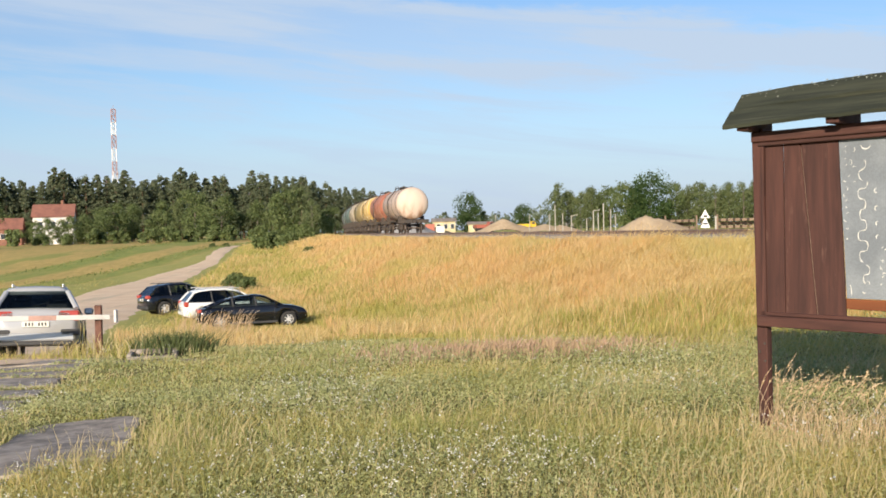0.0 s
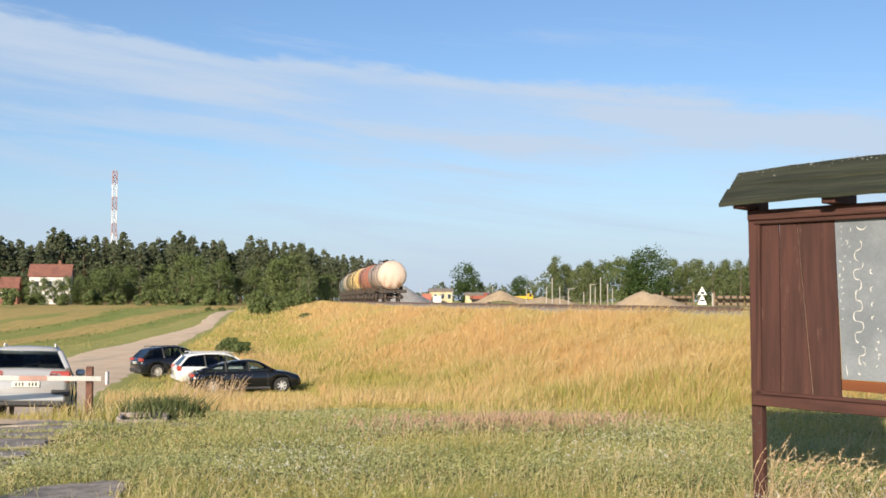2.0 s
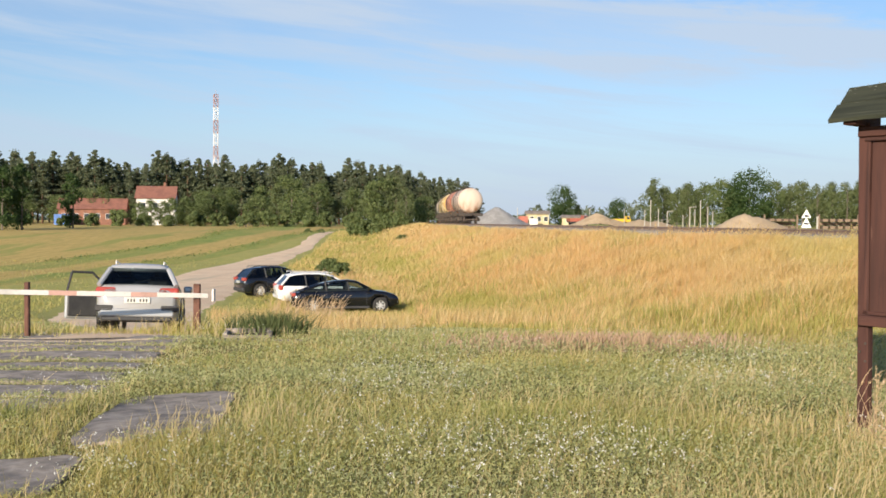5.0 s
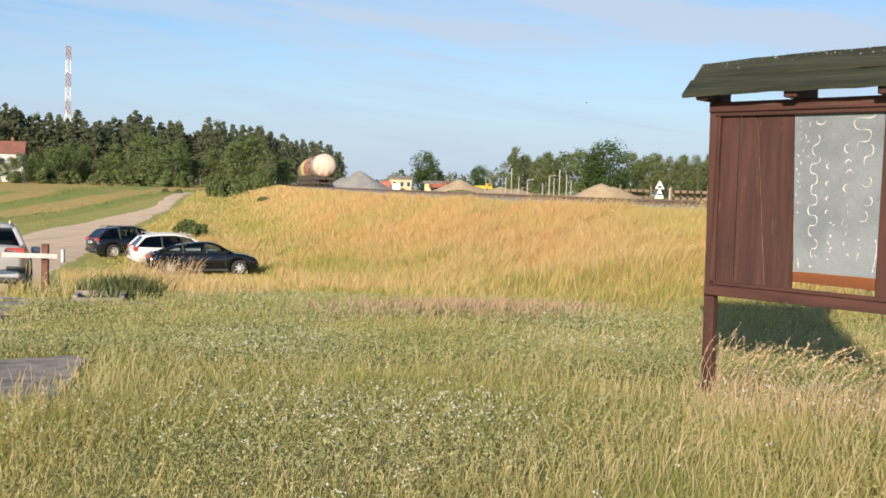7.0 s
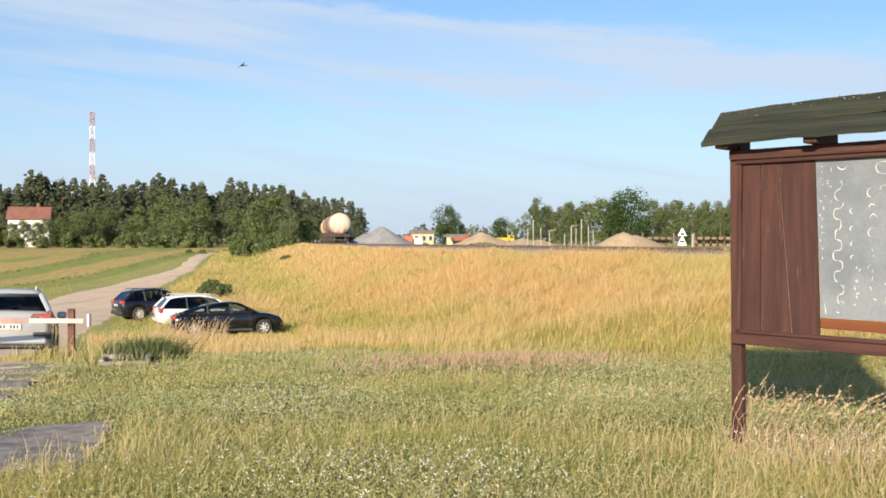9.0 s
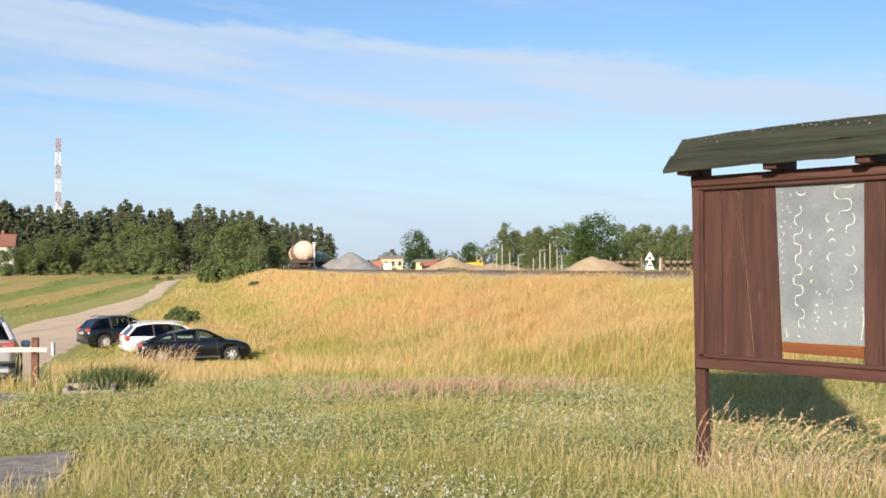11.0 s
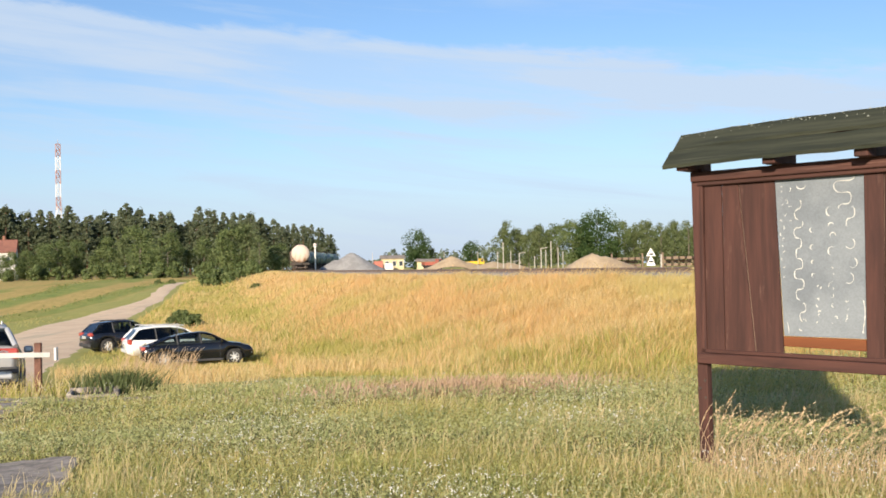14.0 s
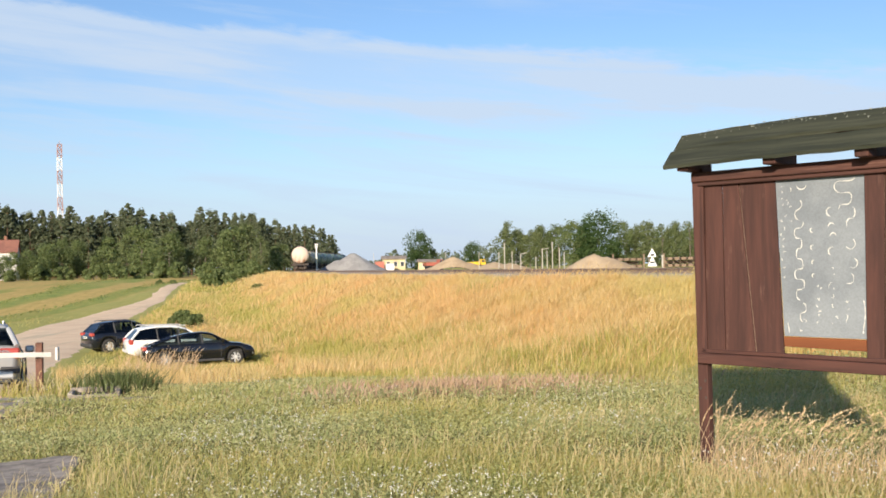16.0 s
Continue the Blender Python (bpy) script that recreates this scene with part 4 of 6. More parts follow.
deck, line = estate_line(4.5, 1.46)
silver = car("silver estate car with its front door open", parked(-9.0, 23.75, -17), SILVER, 4.5, 1.72, 1.46, deck, line, 0.95, (-1.3, 1.32), 0.31, (0.73, 0.94, 0.40, 0.84), rails=2)
for sg in (-1, 1):
    part("bumper_corner", box((-2.2, sg * 0.66, 0.5), (0.14, 0.36, 0.13), 0.02), BLACK_TRIM, silver)
part("bumper_lip", box((-2.2, 0, 0.29), (0.14, 1.4, 0.09), 0.02), BLACK_TRIM, silver)
# the driver's door stands open
door = thing_part("open_door", silver, (0.78, 0.82, 0))
door.matrix_local = pose(0.78, 0.84, 0, 0, 0, -64)
b = box((-0.52, 0, 0.6), (1.04, 0.07, 0.62), 0.04)
part("outer_skin", b, SILVER, door)
part("door_lining", box((-0.52, -0.055, 0.62), (0.94, 0.04, 0.54), 0.02), BLACK_TRIM, door, "black inner door lining")
fr = bmesh.new()
for p0, p1 in (((-1.0, 0, 0.9), (-0.93, -0.1, 1.36)), ((-0.93, -0.1, 1.36), (-0.45, -0.1, 1.36)), ((-0.45, -0.1, 1.36), (0.02, 0, 0.93))):
    rod(p0, p1, 0.028, seg=8, bm=fr)
part("window_frame", fr, BLACK_TRIM, door)
white_deck = [(-2.2, 0.86), (-2.12, 0.98), (-0.4, 0.97), (0.95, 0.98), (1.55, 0.93), (2.0, 0.8), (2.2, 0.62)]
white_line = [(-2.1, 1.0), (-1.92, 1.2), (-1.72, 1.42), (-1.45, 1.49), (-0.9, 1.55), (-0.2, 1.56), (0.2, 1.51), (0.5, 1.42), (0.9, 1.18), (1.3, 0.97)]
car("white estate car with roof rails", parked(-10.62, 51.6, 66), WHITE, 4.4, 1.8, 1.56, white_deck, white_line, 0.99, (-1.3, 1.33), 0.33, (0.76, 1.0, 0.58, 0.88), rails=2)
suv_deck = [(-2.2, 0.9), (-2.1, 1.02), (0.2, 1.04), (0.85, 1.05), (1.65, 0.98), (2.1, 0.82), (2.2, 0.65)]
suv_line = [(-2.05, 1.04), (-1.85, 1.26), (-1.62, 1.47), (-1.25, 1.54), (-0.6, 1.59), (0.0, 1.58), (0.3, 1.52), (0.75, 1.28), (1.15, 1.05)]
car("black sport utility car", parked(-14.25, 57.6, 56), NIGHT, 4.4, 1.84, 1.59, suv_deck, suv_line, 1.05, (-1.28, 1.32), 0.36, (0.88, 1.06, 0.5, 0.88), rails=1, lower_trim=True)
sed_deck = [(-2.35, 0.84), (-2.25, 0.91), (-1.75, 0.95), (0.2, 0.98), (1.1, 1.0), (1.75, 0.93), (2.2, 0.78), (2.35, 0.6)]
sed_line = [(-2.0, 0.94), (-1.6, 1.11), (-1.1, 1.27), (-0.5, 1.38), (0.1, 1.42), (0.4, 1.39), (0.65, 1.31), (1.0, 1.12), (1.25, 0.98)]
car("black saloon car parked in tall grass", parked(-8.62, 47.0, 74, 0.03), BLACK, 4.7, 1.8, 1.41, sed_deck, sed_line, 0.98, (-1.42, 1.5), 0.335, (0.74, 0.9, 0.45, 0.84))

# ---- trees ----
PINE_BARK = material("pine_bark", spotted, a=(0.2, 0.105, 0.06), b=(0.1, 0.065, 0.045), scale=1.2, fine=9.0, rough=0.95)
GREY_BARK = material("grey_bark", spotted, a=(0.2, 0.17, 0.13), b=(0.12, 0.1, 0.08), scale=1.2, fine=9.0, rough=0.95)
PINE_LEAF = material("pine_needles", blade, stops=[(0.085, 0.115, 0.07), (0.145, 0.175, 0.10), (0.215, 0.235, 0.135)], through_light=0.4)
OAK_LEAF = material("broad_leaves", blade, stops=[(0.095, 0.135, 0.05), (0.15, 0.195, 0.072), (0.225, 0.265, 0.105)], through_light=0.4)
PALE_LEAF = material("pale_leaves", blade, stops=[(0.105, 0.14, 0.06), (0.155, 0.19, 0.08), (0.2, 0.23, 0.1)], through_light=0.4)
DARK_LEAF = material("dark_leaves", blade, stops=[(0.032, 0.062, 0.022), (0.055, 0.095, 0.03), (0.085, 0.13, 0.042)], through_light=0.3)


def leaf_quads(rng, centres, radii, count, size):
    """Small leaf clumps over the skins of many lumps, facing mostly outwards."""
    k = rng.integers(0, len(centres), count)
    d = rng.normal(size=(count, 3))
    d /= np.linalg.norm(d, axis=1)[:, None]
    p = centres[k] + d * radii[k] * np.clip(np.abs(rng.normal(0.85, 0.2, (count, 1))), 0.1, 1.25)
    nrm = d + rng.normal(0, 0.55, (count, 3)) + [0, 0, 0.25]
    nrm /= np.linalg.norm(nrm, axis=1)[:, None]
    a = np.cross(nrm, rng.normal(size=(count, 3)))
    a /= np.linalg.norm(a, axis=1)[:, None]
    b = np.cross(nrm, a)
    s = (size * rng.uniform(0.5, 1.35, count))[:, None]
    v = np.stack([p - a * s - b * s * 0.3, p - a * s * 0.1 - b * s * 0.8, p + a * s + b * s * 0.2, p + a * s * 0.1 + b * s * 0.8], 1)
    return v.reshape(-1, 3), np.arange(count * 4).reshape(-1, 4)


def tree_meshes(kind, seed, h):
    rng = np.random.default_rng(seed)
    wood = bmesh.new()
    if kind == "pine":
        rod((0, 0, -0.5), (0.2, 0.1, h * 0.94), 0.24, 0.05, 7, bm=wood)
        n = 110
        f = 0.18 + 0.82 * rng.uniform(0.0, 1.0, n) ** 0.8
        a = rng.uniform(0, 6.28, n)
        lopsided = 1.0 + 0.35 * np.cos(a - rng.uniform(0, 6.28))
        spread = h * 0.205 * np.clip((1.02 - f) / 0.55, 0.03, 1.0) ** 0.75 * rng.uniform(0.15, 1.1, n) * lopsided
        cen = np.stack([spread * np.cos(a) + 0.2 * f, spread * np.sin(a), h * f - 0.12 * spread], 1)
        cen[0] = (0.2, 0.1, h * 0.985)
        rad = np.stack([rng.uniform(0.7, 1.5, n), rng.uniform(0.7, 1.5, n), rng.uniform(0.3, 0.7, n)], 1) * h / 17.5 * np.clip(1.3 - f, 0.25, 1)[:, None]
        count, size = 5200, 0.22
    elif kind == "broad":
        rod((0, 0, -0.4), (0.1, 0, h * 0.55), 0.28 * h / 12, 0.12, 8, bm=wood)
        n = 30
        f = rng.uniform(0.1, 0.92, n)
        a = rng.uniform(0, 6.28, n)
        env = np.sin(np.clip((f - 0.08) / 0.9, 0, 1) * math.pi) ** 0.6
        r = h * (0.36 if seed == 50 else 0.3) * env * rng.uniform(0.35, 1.0, n)
        cen = np.stack([r * np.cos(a), r * np.sin(a), h * f], 1)
        rad = rng.uniform(0.75, 1.25, (n, 1)) * np.array([1, 1, 0.85]) * h * (0.165 if seed == 50 else 0.135)
        count, size = (5200 if seed == 50 else 3600), 0.22 * h / 12
    elif kind == "tall":
        rod((0, 0, -0.4), (0.1, 0, h * 0.8), 0.2, 0.06, 7, bm=wood)
        n = 26
        f = rng.uniform(0.12, 0.97, n)
        a = rng.uniform(0, 6.28, n)
        r = h * 0.21 * np.sin(np.clip(f, 0.1, 0.97) * math.pi) ** 0.5 * rng.uniform(0.3, 1.0, n)
        cen = np.stack([r * np.cos(a), r * np.sin(a), h * f], 1)
        rad = rng.uniform(0.7, 1.3, (n, 1)) * np.array([1, 1, 1.2]) * h * 0.085
        count, size = 3000, 0.2
    else:
        n = 16
        f = rng.uniform(0.05, 0.8, n)
        a = rng.uniform(0, 6.28, n)
        r = h * 0.8 * rng.uniform(0.1, 1.0, n) * (1.05 - 0.6 * f)
        cen = np.stack([r * np.cos(a), r * np.sin(a), h * f], 1)
        rad = rng.uniform(0.6, 1.1, (n, 1)) * np.array([1, 1, 0.9]) * h * 0.24
        count, size = 2400, 0.06 * h
        for k in range(5):
            rod((0, 0, -0.2), tuple(cen[k]), 0.04 * h / 3, 0.015, 5, bm=wood)
    if kind != "bush":
        for c in cen[:8]:
            rod((0.1 * c[2] / h, 0, max(h * 0.2, c[2] - 1.6)), tuple(c), 0.07, 0.025, 5, bm=wood)
    me = bpy.data.meshes.new("trunk")
    wood.to_mesh(me), wood.free()
    v, f = leaf_quads(rng, cen, rad, count, size)
    return me, fast_mesh("crown", v, [f])


def make_tree(name, kind, seed, h, bark, leaf, label, group):
    t = thing(name, label, "bush" if kind == "bush" else "tree", group)
    trunk, crown = tree_meshes(kind, seed, h)
    link_mesh("stems" if kind == "bush" else "trunk", trunk, bark, t)
    link_mesh("crown", crown, leaf, t)
    return t


KINDS = {}


def plant(key, x, y, scale=1.0, turn=0.0, sink=0.1):
    """Sets a tree of that kind; the first of each is built, the rest are its copies."""
    m = pose(x, y, ground_at(x, y) - sink, 0, 0, turn)
    src = KINDS[key]
    if not src.get("used"):
        t = src["ob"]
        src["used"] = True
        t.matrix_world = m @ Matrix.Diagonal((scale, scale, scale, 1))
        return t
    t = copy_thing(src["ob"], m)
    t.scale = (scale * src["rng"].uniform(0.92, 1.1), scale * src["rng"].uniform(0.92, 1.1), scale)
    return t


def kind(key, *a):
    KINDS[key] = {"ob": make_tree(*a), "used": False, "rng": random.Random(len(KINDS))}


for k in range(4):
    kind("pine%d" % k, "pine_tree", "pine", 10 + k, 18.0 + k, PINE_BARK, PINE_LEAF, "tall Scots pine with dark needles at a wood's edge", "pines of the wood")
for k in range(3):
    kind("broad%d" % k, "broadleaf_tree", "broad", 30 + k, 12.0, GREY_BARK, OAK_LEAF, "full green broadleaf tree at the wood's edge", "broadleaf trees")
for k in range(2):
    kind("pale%d" % k, "birch_tree", "tall", 40 + k, 12.0, GREY_BARK, PALE_LEAF, "slender pale green birch tree", "birches")
kind("oak", "oak_tree", "broad", 50, 12.0, GREY_BARK, DARK_LEAF, "round dark green oak tree standing apart", "dark oaks")
kind("lime", "lime_tree", "tall", 52, 11.0, GREY_BARK, DARK_LEAF, "dense dark green tree in the field", "field trees")
for k in range(2):
    kind("bush%d" % k, "bush", "bush", 60 + k, 2.6, GREY_BARK, OAK_LEAF, "low green bush in dry grass", "bushes")


def far_at(az, d):
    """A place by its bearing in degrees clockwise from +y and its distance."""
    return d * math.sin(radians(az)), d * math.cos(radians(az))


def make_woods():
    rng = random.Random(21)
    # the pine wood behind the field
    for row, d in enumerate((338, 346, 354, 362)):
        az = -36.0 + row * 0.3
        while az < -3.3:
            dd = d - 24 * max(0, (-az - 14) / 20) + rng.uniform(-3, 3)
            top = 1.0 if az < -8 else 1.0 - 0.085 * (az + 8)
            plant("pine%d" % rng.randrange(4), *far_at(az, dd), top * rng.uniform(0.8, 1.06), rng.uniform(0, 360))
            az += rng.uniform(0.34, 0.56)
    # broadleaf edge before it
    az = -22.0
    while az < -5.6:
        near = 300 if az < -14 else 275
        h = rng.uniform(0.7, 1.05) * (1.0 if az > -18 else 0.85)
        plant(rng.choice(["broad0", "broad1", "broad2", "pale1", "pale0"]), *far_at(az, near + rng.uniform(-16, 16)), h * rng.choice([0.72, 0.9, 1.05]), rng.uniform(0, 360))
        az += rng.uniform(0.55, 0.95)
    az = -24.5
    while az < -7.0:
        plant(rng.choice(["bush0", "bush1"]), *far_at(az, 258 + rng.uniform(-8, 8)), rng.uniform(0.9, 1.6), rng.uniform(0, 360))
        az += rng.uniform(0.8, 1.5)
    for az, d, s in ((-29.0, 296, 0.8), (-27.6, 292, 0.7), (-26.3, 296, 0.75), (-24.9, 292, 0.8), (-23.7, 290, 1.0), (-22.8, 288, 1.05), (-20.9, 268, 0.6), (-20.3, 266, 0.66), (-19.7, 267, 0.62), (-19.2, 266, 0.7), (-18.6, 268, 0.75), (-18.0, 270, 0.7), (-22.0, 268, 0.3)):
        plant(rng.choice(["broad1", "pale0", "broad2"]) if s > 0.79 else "broad1", *far_at(az, d), s * 0.8, rng.uniform(0, 360))
    # dark trees standing in the field
    for az, d, s in ((-24.1, 216, 0.92), (-26.5, 194, 0.98), (-27.4, 190, 0.95), (-28.4, 200, 1.0), (-29.6, 194, 1.0), (-31, 190, 1.0)):
        plant("lime", *far_at(az, d), s, rng.uniform(0, 360))
    # trees beyond the yard
    for key, az, d, s in (("oak", 1.2, 300, 0.9), ("pale1", 2.0, 306, 0.5), ("oak", 4.05, 330, 0.68), ("pale1", 4.8, 330, 0.4),
                          ("pale0", 5.8, 255, 0.94), ("pale1", 6.4, 262, 0.8), ("pale0", 7.1, 260, 0.78), ("pale1", 7.7, 258, 0.85), ("broad0", 8.6, 262, 0.9), ("broad1", 9.4, 256, 0.92),
                          ("oak", 10.7, 250, 1.06), ("broad2", 11.7, 256, 0.9), ("oak", 10.0, 256, 0.85), ("pale0", 12.6, 262, 0.85), ("pale1", 13.3, 258, 0.88), ("pale0", 14.0, 260, 0.84), ("pale1", 14.7, 258, 0.86),
                          ("pale0", 15.4, 262, 0.88), ("pale1", 16.1, 258, 0.9), ("pale0", 16.9, 262, 0.88), ("pale1", 17.7, 258, 0.9), ("pale0", 18.5, 260, 0.9), ("pale1", 19.3, 262, 0.9), ("pale0", 20.3, 262, 0.9), ("pale1", 21.4, 262, 0.9), ("pale0", 6.1, 285, 0.8), ("broad2", 6.9, 290, 0.75), ("pale1", 7.5, 288, 0.8), ("broad1", 8.2, 290, 0.8), ("pale0", 12.1, 280, 0.95), ("broad0", 12.9, 285, 0.8), ("broad1", 13.7, 282, 0.8), ("broad2", 14.4, 284, 0.8), ("broad0", 15.1, 282, 0.8), ("broad1", 15.8, 284, 0.8), ("broad2", 16.5, 282, 0.8), ("broad0", 17.3, 284, 0.8), ("broad1", 18.1, 282, 0.8), ("broad2", 19.0, 284, 0.8)):
        plant(key, *far_at(az, d), s, rng.uniform(0, 360))
    # bushes at the end of the sand track and on the bank
    for az, d, s in ((-9.3, 150, 1.0), (-9.9, 152, 0.8), (-8.8, 150, 0.85), (-8.3, 160, 0.9), (-11.6, 172, 0.32), (-12.3, 176, 0.3), (-7.6, 172, 1.0), (-11.35, 79, 0.5), (-10.95, 79.3, 0.56), (-10.5, 79.2, 0.46), (-10.75, 78.6, 0.42), (-7.3, 118, 0.4)):
        plant(rng.choice(["bush0", "bush1"]), *far_at(az, d), s, rng.uniform(0, 360))


make_woods()


def far_woods():
    rng = np.random.default_rng(77)
    n = 5200
    az = np.radians(rng.uniform(-30, 42, n))
    d = rng.uniform(640, 760, n)
    hmax = 9 + 4 * np.sin(az * 31) + 3 * np.sin(az * 77 + 1)
    z = rng.uniform(0, 1, n) ** 0.8 * hmax + 0.5
    cen = np.stack([d * np.sin(az), d * np.cos(az), z], 1)
    v, f = leaf_quads(rng, cen, np.full((n, 3), 1.8), 14000, 1.3)
    o = link_mesh("far_woods", fast_mesh("far_woods", v, [f]), material("far_leaves", blade, stops=[(0.12, 0.15, 0.1), (0.15, 0.18, 0.13)], through_light=0.2))
    tagged(o, "distant hazy line of green woods on the horizon", "woods", kind="stuff")


far_woods()

# ---- mast ----
MAST_RED = material("mast_red", painted, a=(0.36, 0.21, 0.19), amount=0.2)
MAST_WHITE = material("mast_white", painted, a=(0.75, 0.74, 0.73), amount=0.2)


def lattice_mast():
    x, y = far_at(-17.06, 398)
    m = thing("radio_mast", "red and white lattice radio mast behind the pines", "mast", at=pose(x, y, 0.4, 0, 0, 20))
    top, n = 46.5, 10
    for k in range(n):
        z0, z1 = top * k / n, top * (k + 1) / n
        b = bmesh.new()
        w0, w1 = (max(0.75, 1.6 - 0.035 * z) for z in (z0, z1))
        c0 = [(w0, w0), (-w0, w0), (-w0, -w0), (w0, -w0)]
        c1 = [(w1, w1), (-w1, w1), (-w1, -w1), (w1, -w1)]
        for i in range(4):
            j = (i + 1) % 4
            rod((*c0[i], z0), (*c1[i], z1), 0.13, seg=5, bm=b)
            for q in range(2):
                t0, t1 = q / 2, (q + 1) / 2
                za, zb = z0 + (z1 - z0) * t0, z0 + (z1 - z0) * t1
                pa = [Vector((*c0[w], 0)).lerp(Vector((*c1[w], 0)), t0) for w in (i, j)]
                pb = [Vector((*c0[w], 0)).lerp(Vector((*c1[w], 0)), t1) for w in (i, j)]
                rod((pa[0].x, pa[0].y, za), (pb[1].x, pb[1].y, zb), 0.08, seg=4, bm=b)
                rod((pa[1].x, pa[1].y, za), (pb[0].x, pb[0].y, zb), 0.08, seg=4, bm=b)
                rod((pb[0].x, pb[0].y, zb), (pb[1].x, pb[1].y, zb), 0.08, seg=4, bm=b)
        part("mast_section", b, MAST_WHITE if k % 2 == 0 else MAST_RED, m)
    for a in (0, 2.1, 4.2):
        part("antenna", box((math.cos(a) * 1.1, math.sin(a) * 1.1, 23.5), (0.35, 0.35, 2.0), 0.05), MAST_WHITE, m)
    part("antenna_rod", rod((0, 0, top), (0, 0, top + 1.5), 0.06), MAST_RED, m)


lattice_mast()

# ---- buildings ----
PLASTER = material("white_plaster", painted, a=(0.72, 0.71, 0.68), amount=0.25, rough=0.8)
ROOF_TILE = material("red_roof_tiles", spotted, a=(0.30, 0.13, 0.09), b=(0.23, 0.1, 0.075), scale=0.8, fine=6.0, rough=0.85)
BRICK = material("brown_brick", spotted, a=(0.3, 0.14, 0.09), b=(0.22, 0.11, 0.08), scale=0.8, fine=6.0, rough=0.9)
DULL_ROOF = material("dull_roof_sheet", spotted, a=(0.34, 0.29, 0.24), b=(0.25, 0.21, 0.18), scale=0.8, fine=6.0, rough=0.85)
YELLOW_WALL = material("yellow_plaster", painted, a=(0.55, 0.47, 0.29), amount=0.3, rough=0.8)
PANE = material("window_pane", lambda n: principled(n, rgb(0.05, 0.06, 0.07), 0.08))


def gable_house(name, label, x, y, turn, L, D, eave, ridge, wall, roof, windows, chimney=False):
    h = thing(name, label, "house", at=pose(x, y, ground_at(x, y), 0, 0, turn))
    b = bmesh.new()
    pts = [(-L / 2, -D / 2), (L / 2, -D / 2), (L / 2, D / 2), (-L / 2, D / 2)]
    lo = [b.verts.new((*p, -0.5)) for p in pts]
    hi = [b.verts.new((*p, eave)) for p in pts]
    g = [b.verts.new((-L / 2, 0, ridge - 0.08)), b.verts.new((L / 2, 0, ridge - 0.08))]
    for k in (0, 2):
        b.faces.new((lo[k], lo[k + 1], hi[k + 1], hi[k]))
    b.faces.new((lo[1], lo[2], hi[2], g[1], hi[1]))
    b.faces.new((lo[3], lo[0], hi[0], g[0], hi[3]))
    part("wall", b, wall, h)
    a = math.atan2(ridge - eave, D / 2)
    for sg in (-1, 1):
        run = math.hypot(D / 2, ridge - eave) + 0.5
        m = Matrix.Translation((0, 0, ridge)) @ pose(0, 0, 0, math.degrees(a) * (-sg))
        r = part("roof", box((0, sg * run / 2, 0), (L + 0.8, run, 0.16), 0.02, m), roof, h)
    for k, (wx, wz, ww, wh) in enumerate(windows):
        w = part("window_frame", box((wx, -D / 2, wz), (ww + 0.16, 0.1, wh + 0.16), 0.02), PLASTER, h)
        part("pane", box((wx, -D / 2 - 0.045, wz), (ww, 0.03, wh)), PANE, w)
    if chimney:
        part("chimney", box((L * 0.2, 0.3, ridge + 0.3), (0.6, 0.6, 1.4), 0.03), BRICK, h)
    return h


x, y = far_at(-20.0, 285)
gable_house("house", "white house with a red tiled roof by the wood", x, y, 14, 9.4, 8.0, 7.0, 9.9, PLASTER, ROOF_TILE, [(-3, 4.9, 1.1, 1.4), (0, 4.9, 1.1, 1.4), (3, 4.9, 1.1, 1.4), (-3, 2.0, 1.1, 1.4), (3, 2.0, 1.1, 1.4)], True)
x, y = far_at(-23.1, 287)
gable_house("barn", "long low brown building with a red roof", x, y, 16, 16.0, 7.0, 4.2, 6.7, BRICK, ROOF_TILE, [(k * 2.6 - 6.5, 2.2, 1.2, 1.2) for k in range(6)])
x, y = far_at(-0.15, 292)
gable_house("station_building", "low yellow plastered building in the yard", x, y, 2, 6.0, 6.0, 3.3, 4.0, YELLOW_WALL, DULL_ROOF, [(-1.5, 1.8, 0.9, 1.2), (0.4, 1.8, 0.9, 1.2), (2.2, 1.8, 0.9, 1.2)])
x, y = far_at(1.7, 280)
gable_house("yard_shed", "small pale yellow shed in the yard", x, y, -6, 5.0, 4.0, 2.3, 2.8, YELLOW_WALL, DULL_ROOF, [(-1, 1.4, 0.8, 0.8)])
CONT_RED = material("container_red", painted, a=(0.42, 0.13, 0.09), amount=0.3)
BLUE = material("tarpaulin_blue", painted, a=(0.06, 0.18, 0.5), amount=0.15)


def container(x, y, turn, size, mat, label):
    c = thing("container", label, "container", at=pose(x, y, ground_at(x, y), 0, 0, turn))
    b = box((0, 0, size[2] / 2), size, 0.04)
    part("shell", b, mat, c)
    for k in range(int(size[0] / 0.3)):
        part("rib", box((-size[0] / 2 + 0.2 + 0.3 * k, -size[1] / 2 - 0.02, size[2] / 2), (0.12, 0.06, size[2] - 0.2), 0.01), mat, c)


container(*far_at(-0.9, 285), 4, (2.4, 2.4, 2.5), CONT_RED, "red steel container in the yard")
container(*far_at(-0.35, 284), 4, (2.2, 2.2, 1.9), PLASTER, "white site cabin in the yard")
container(*far_at(-24.6, 280), 10, (3.4, 2.4, 2.6), BLUE, "blue covered trailer beside the barn")

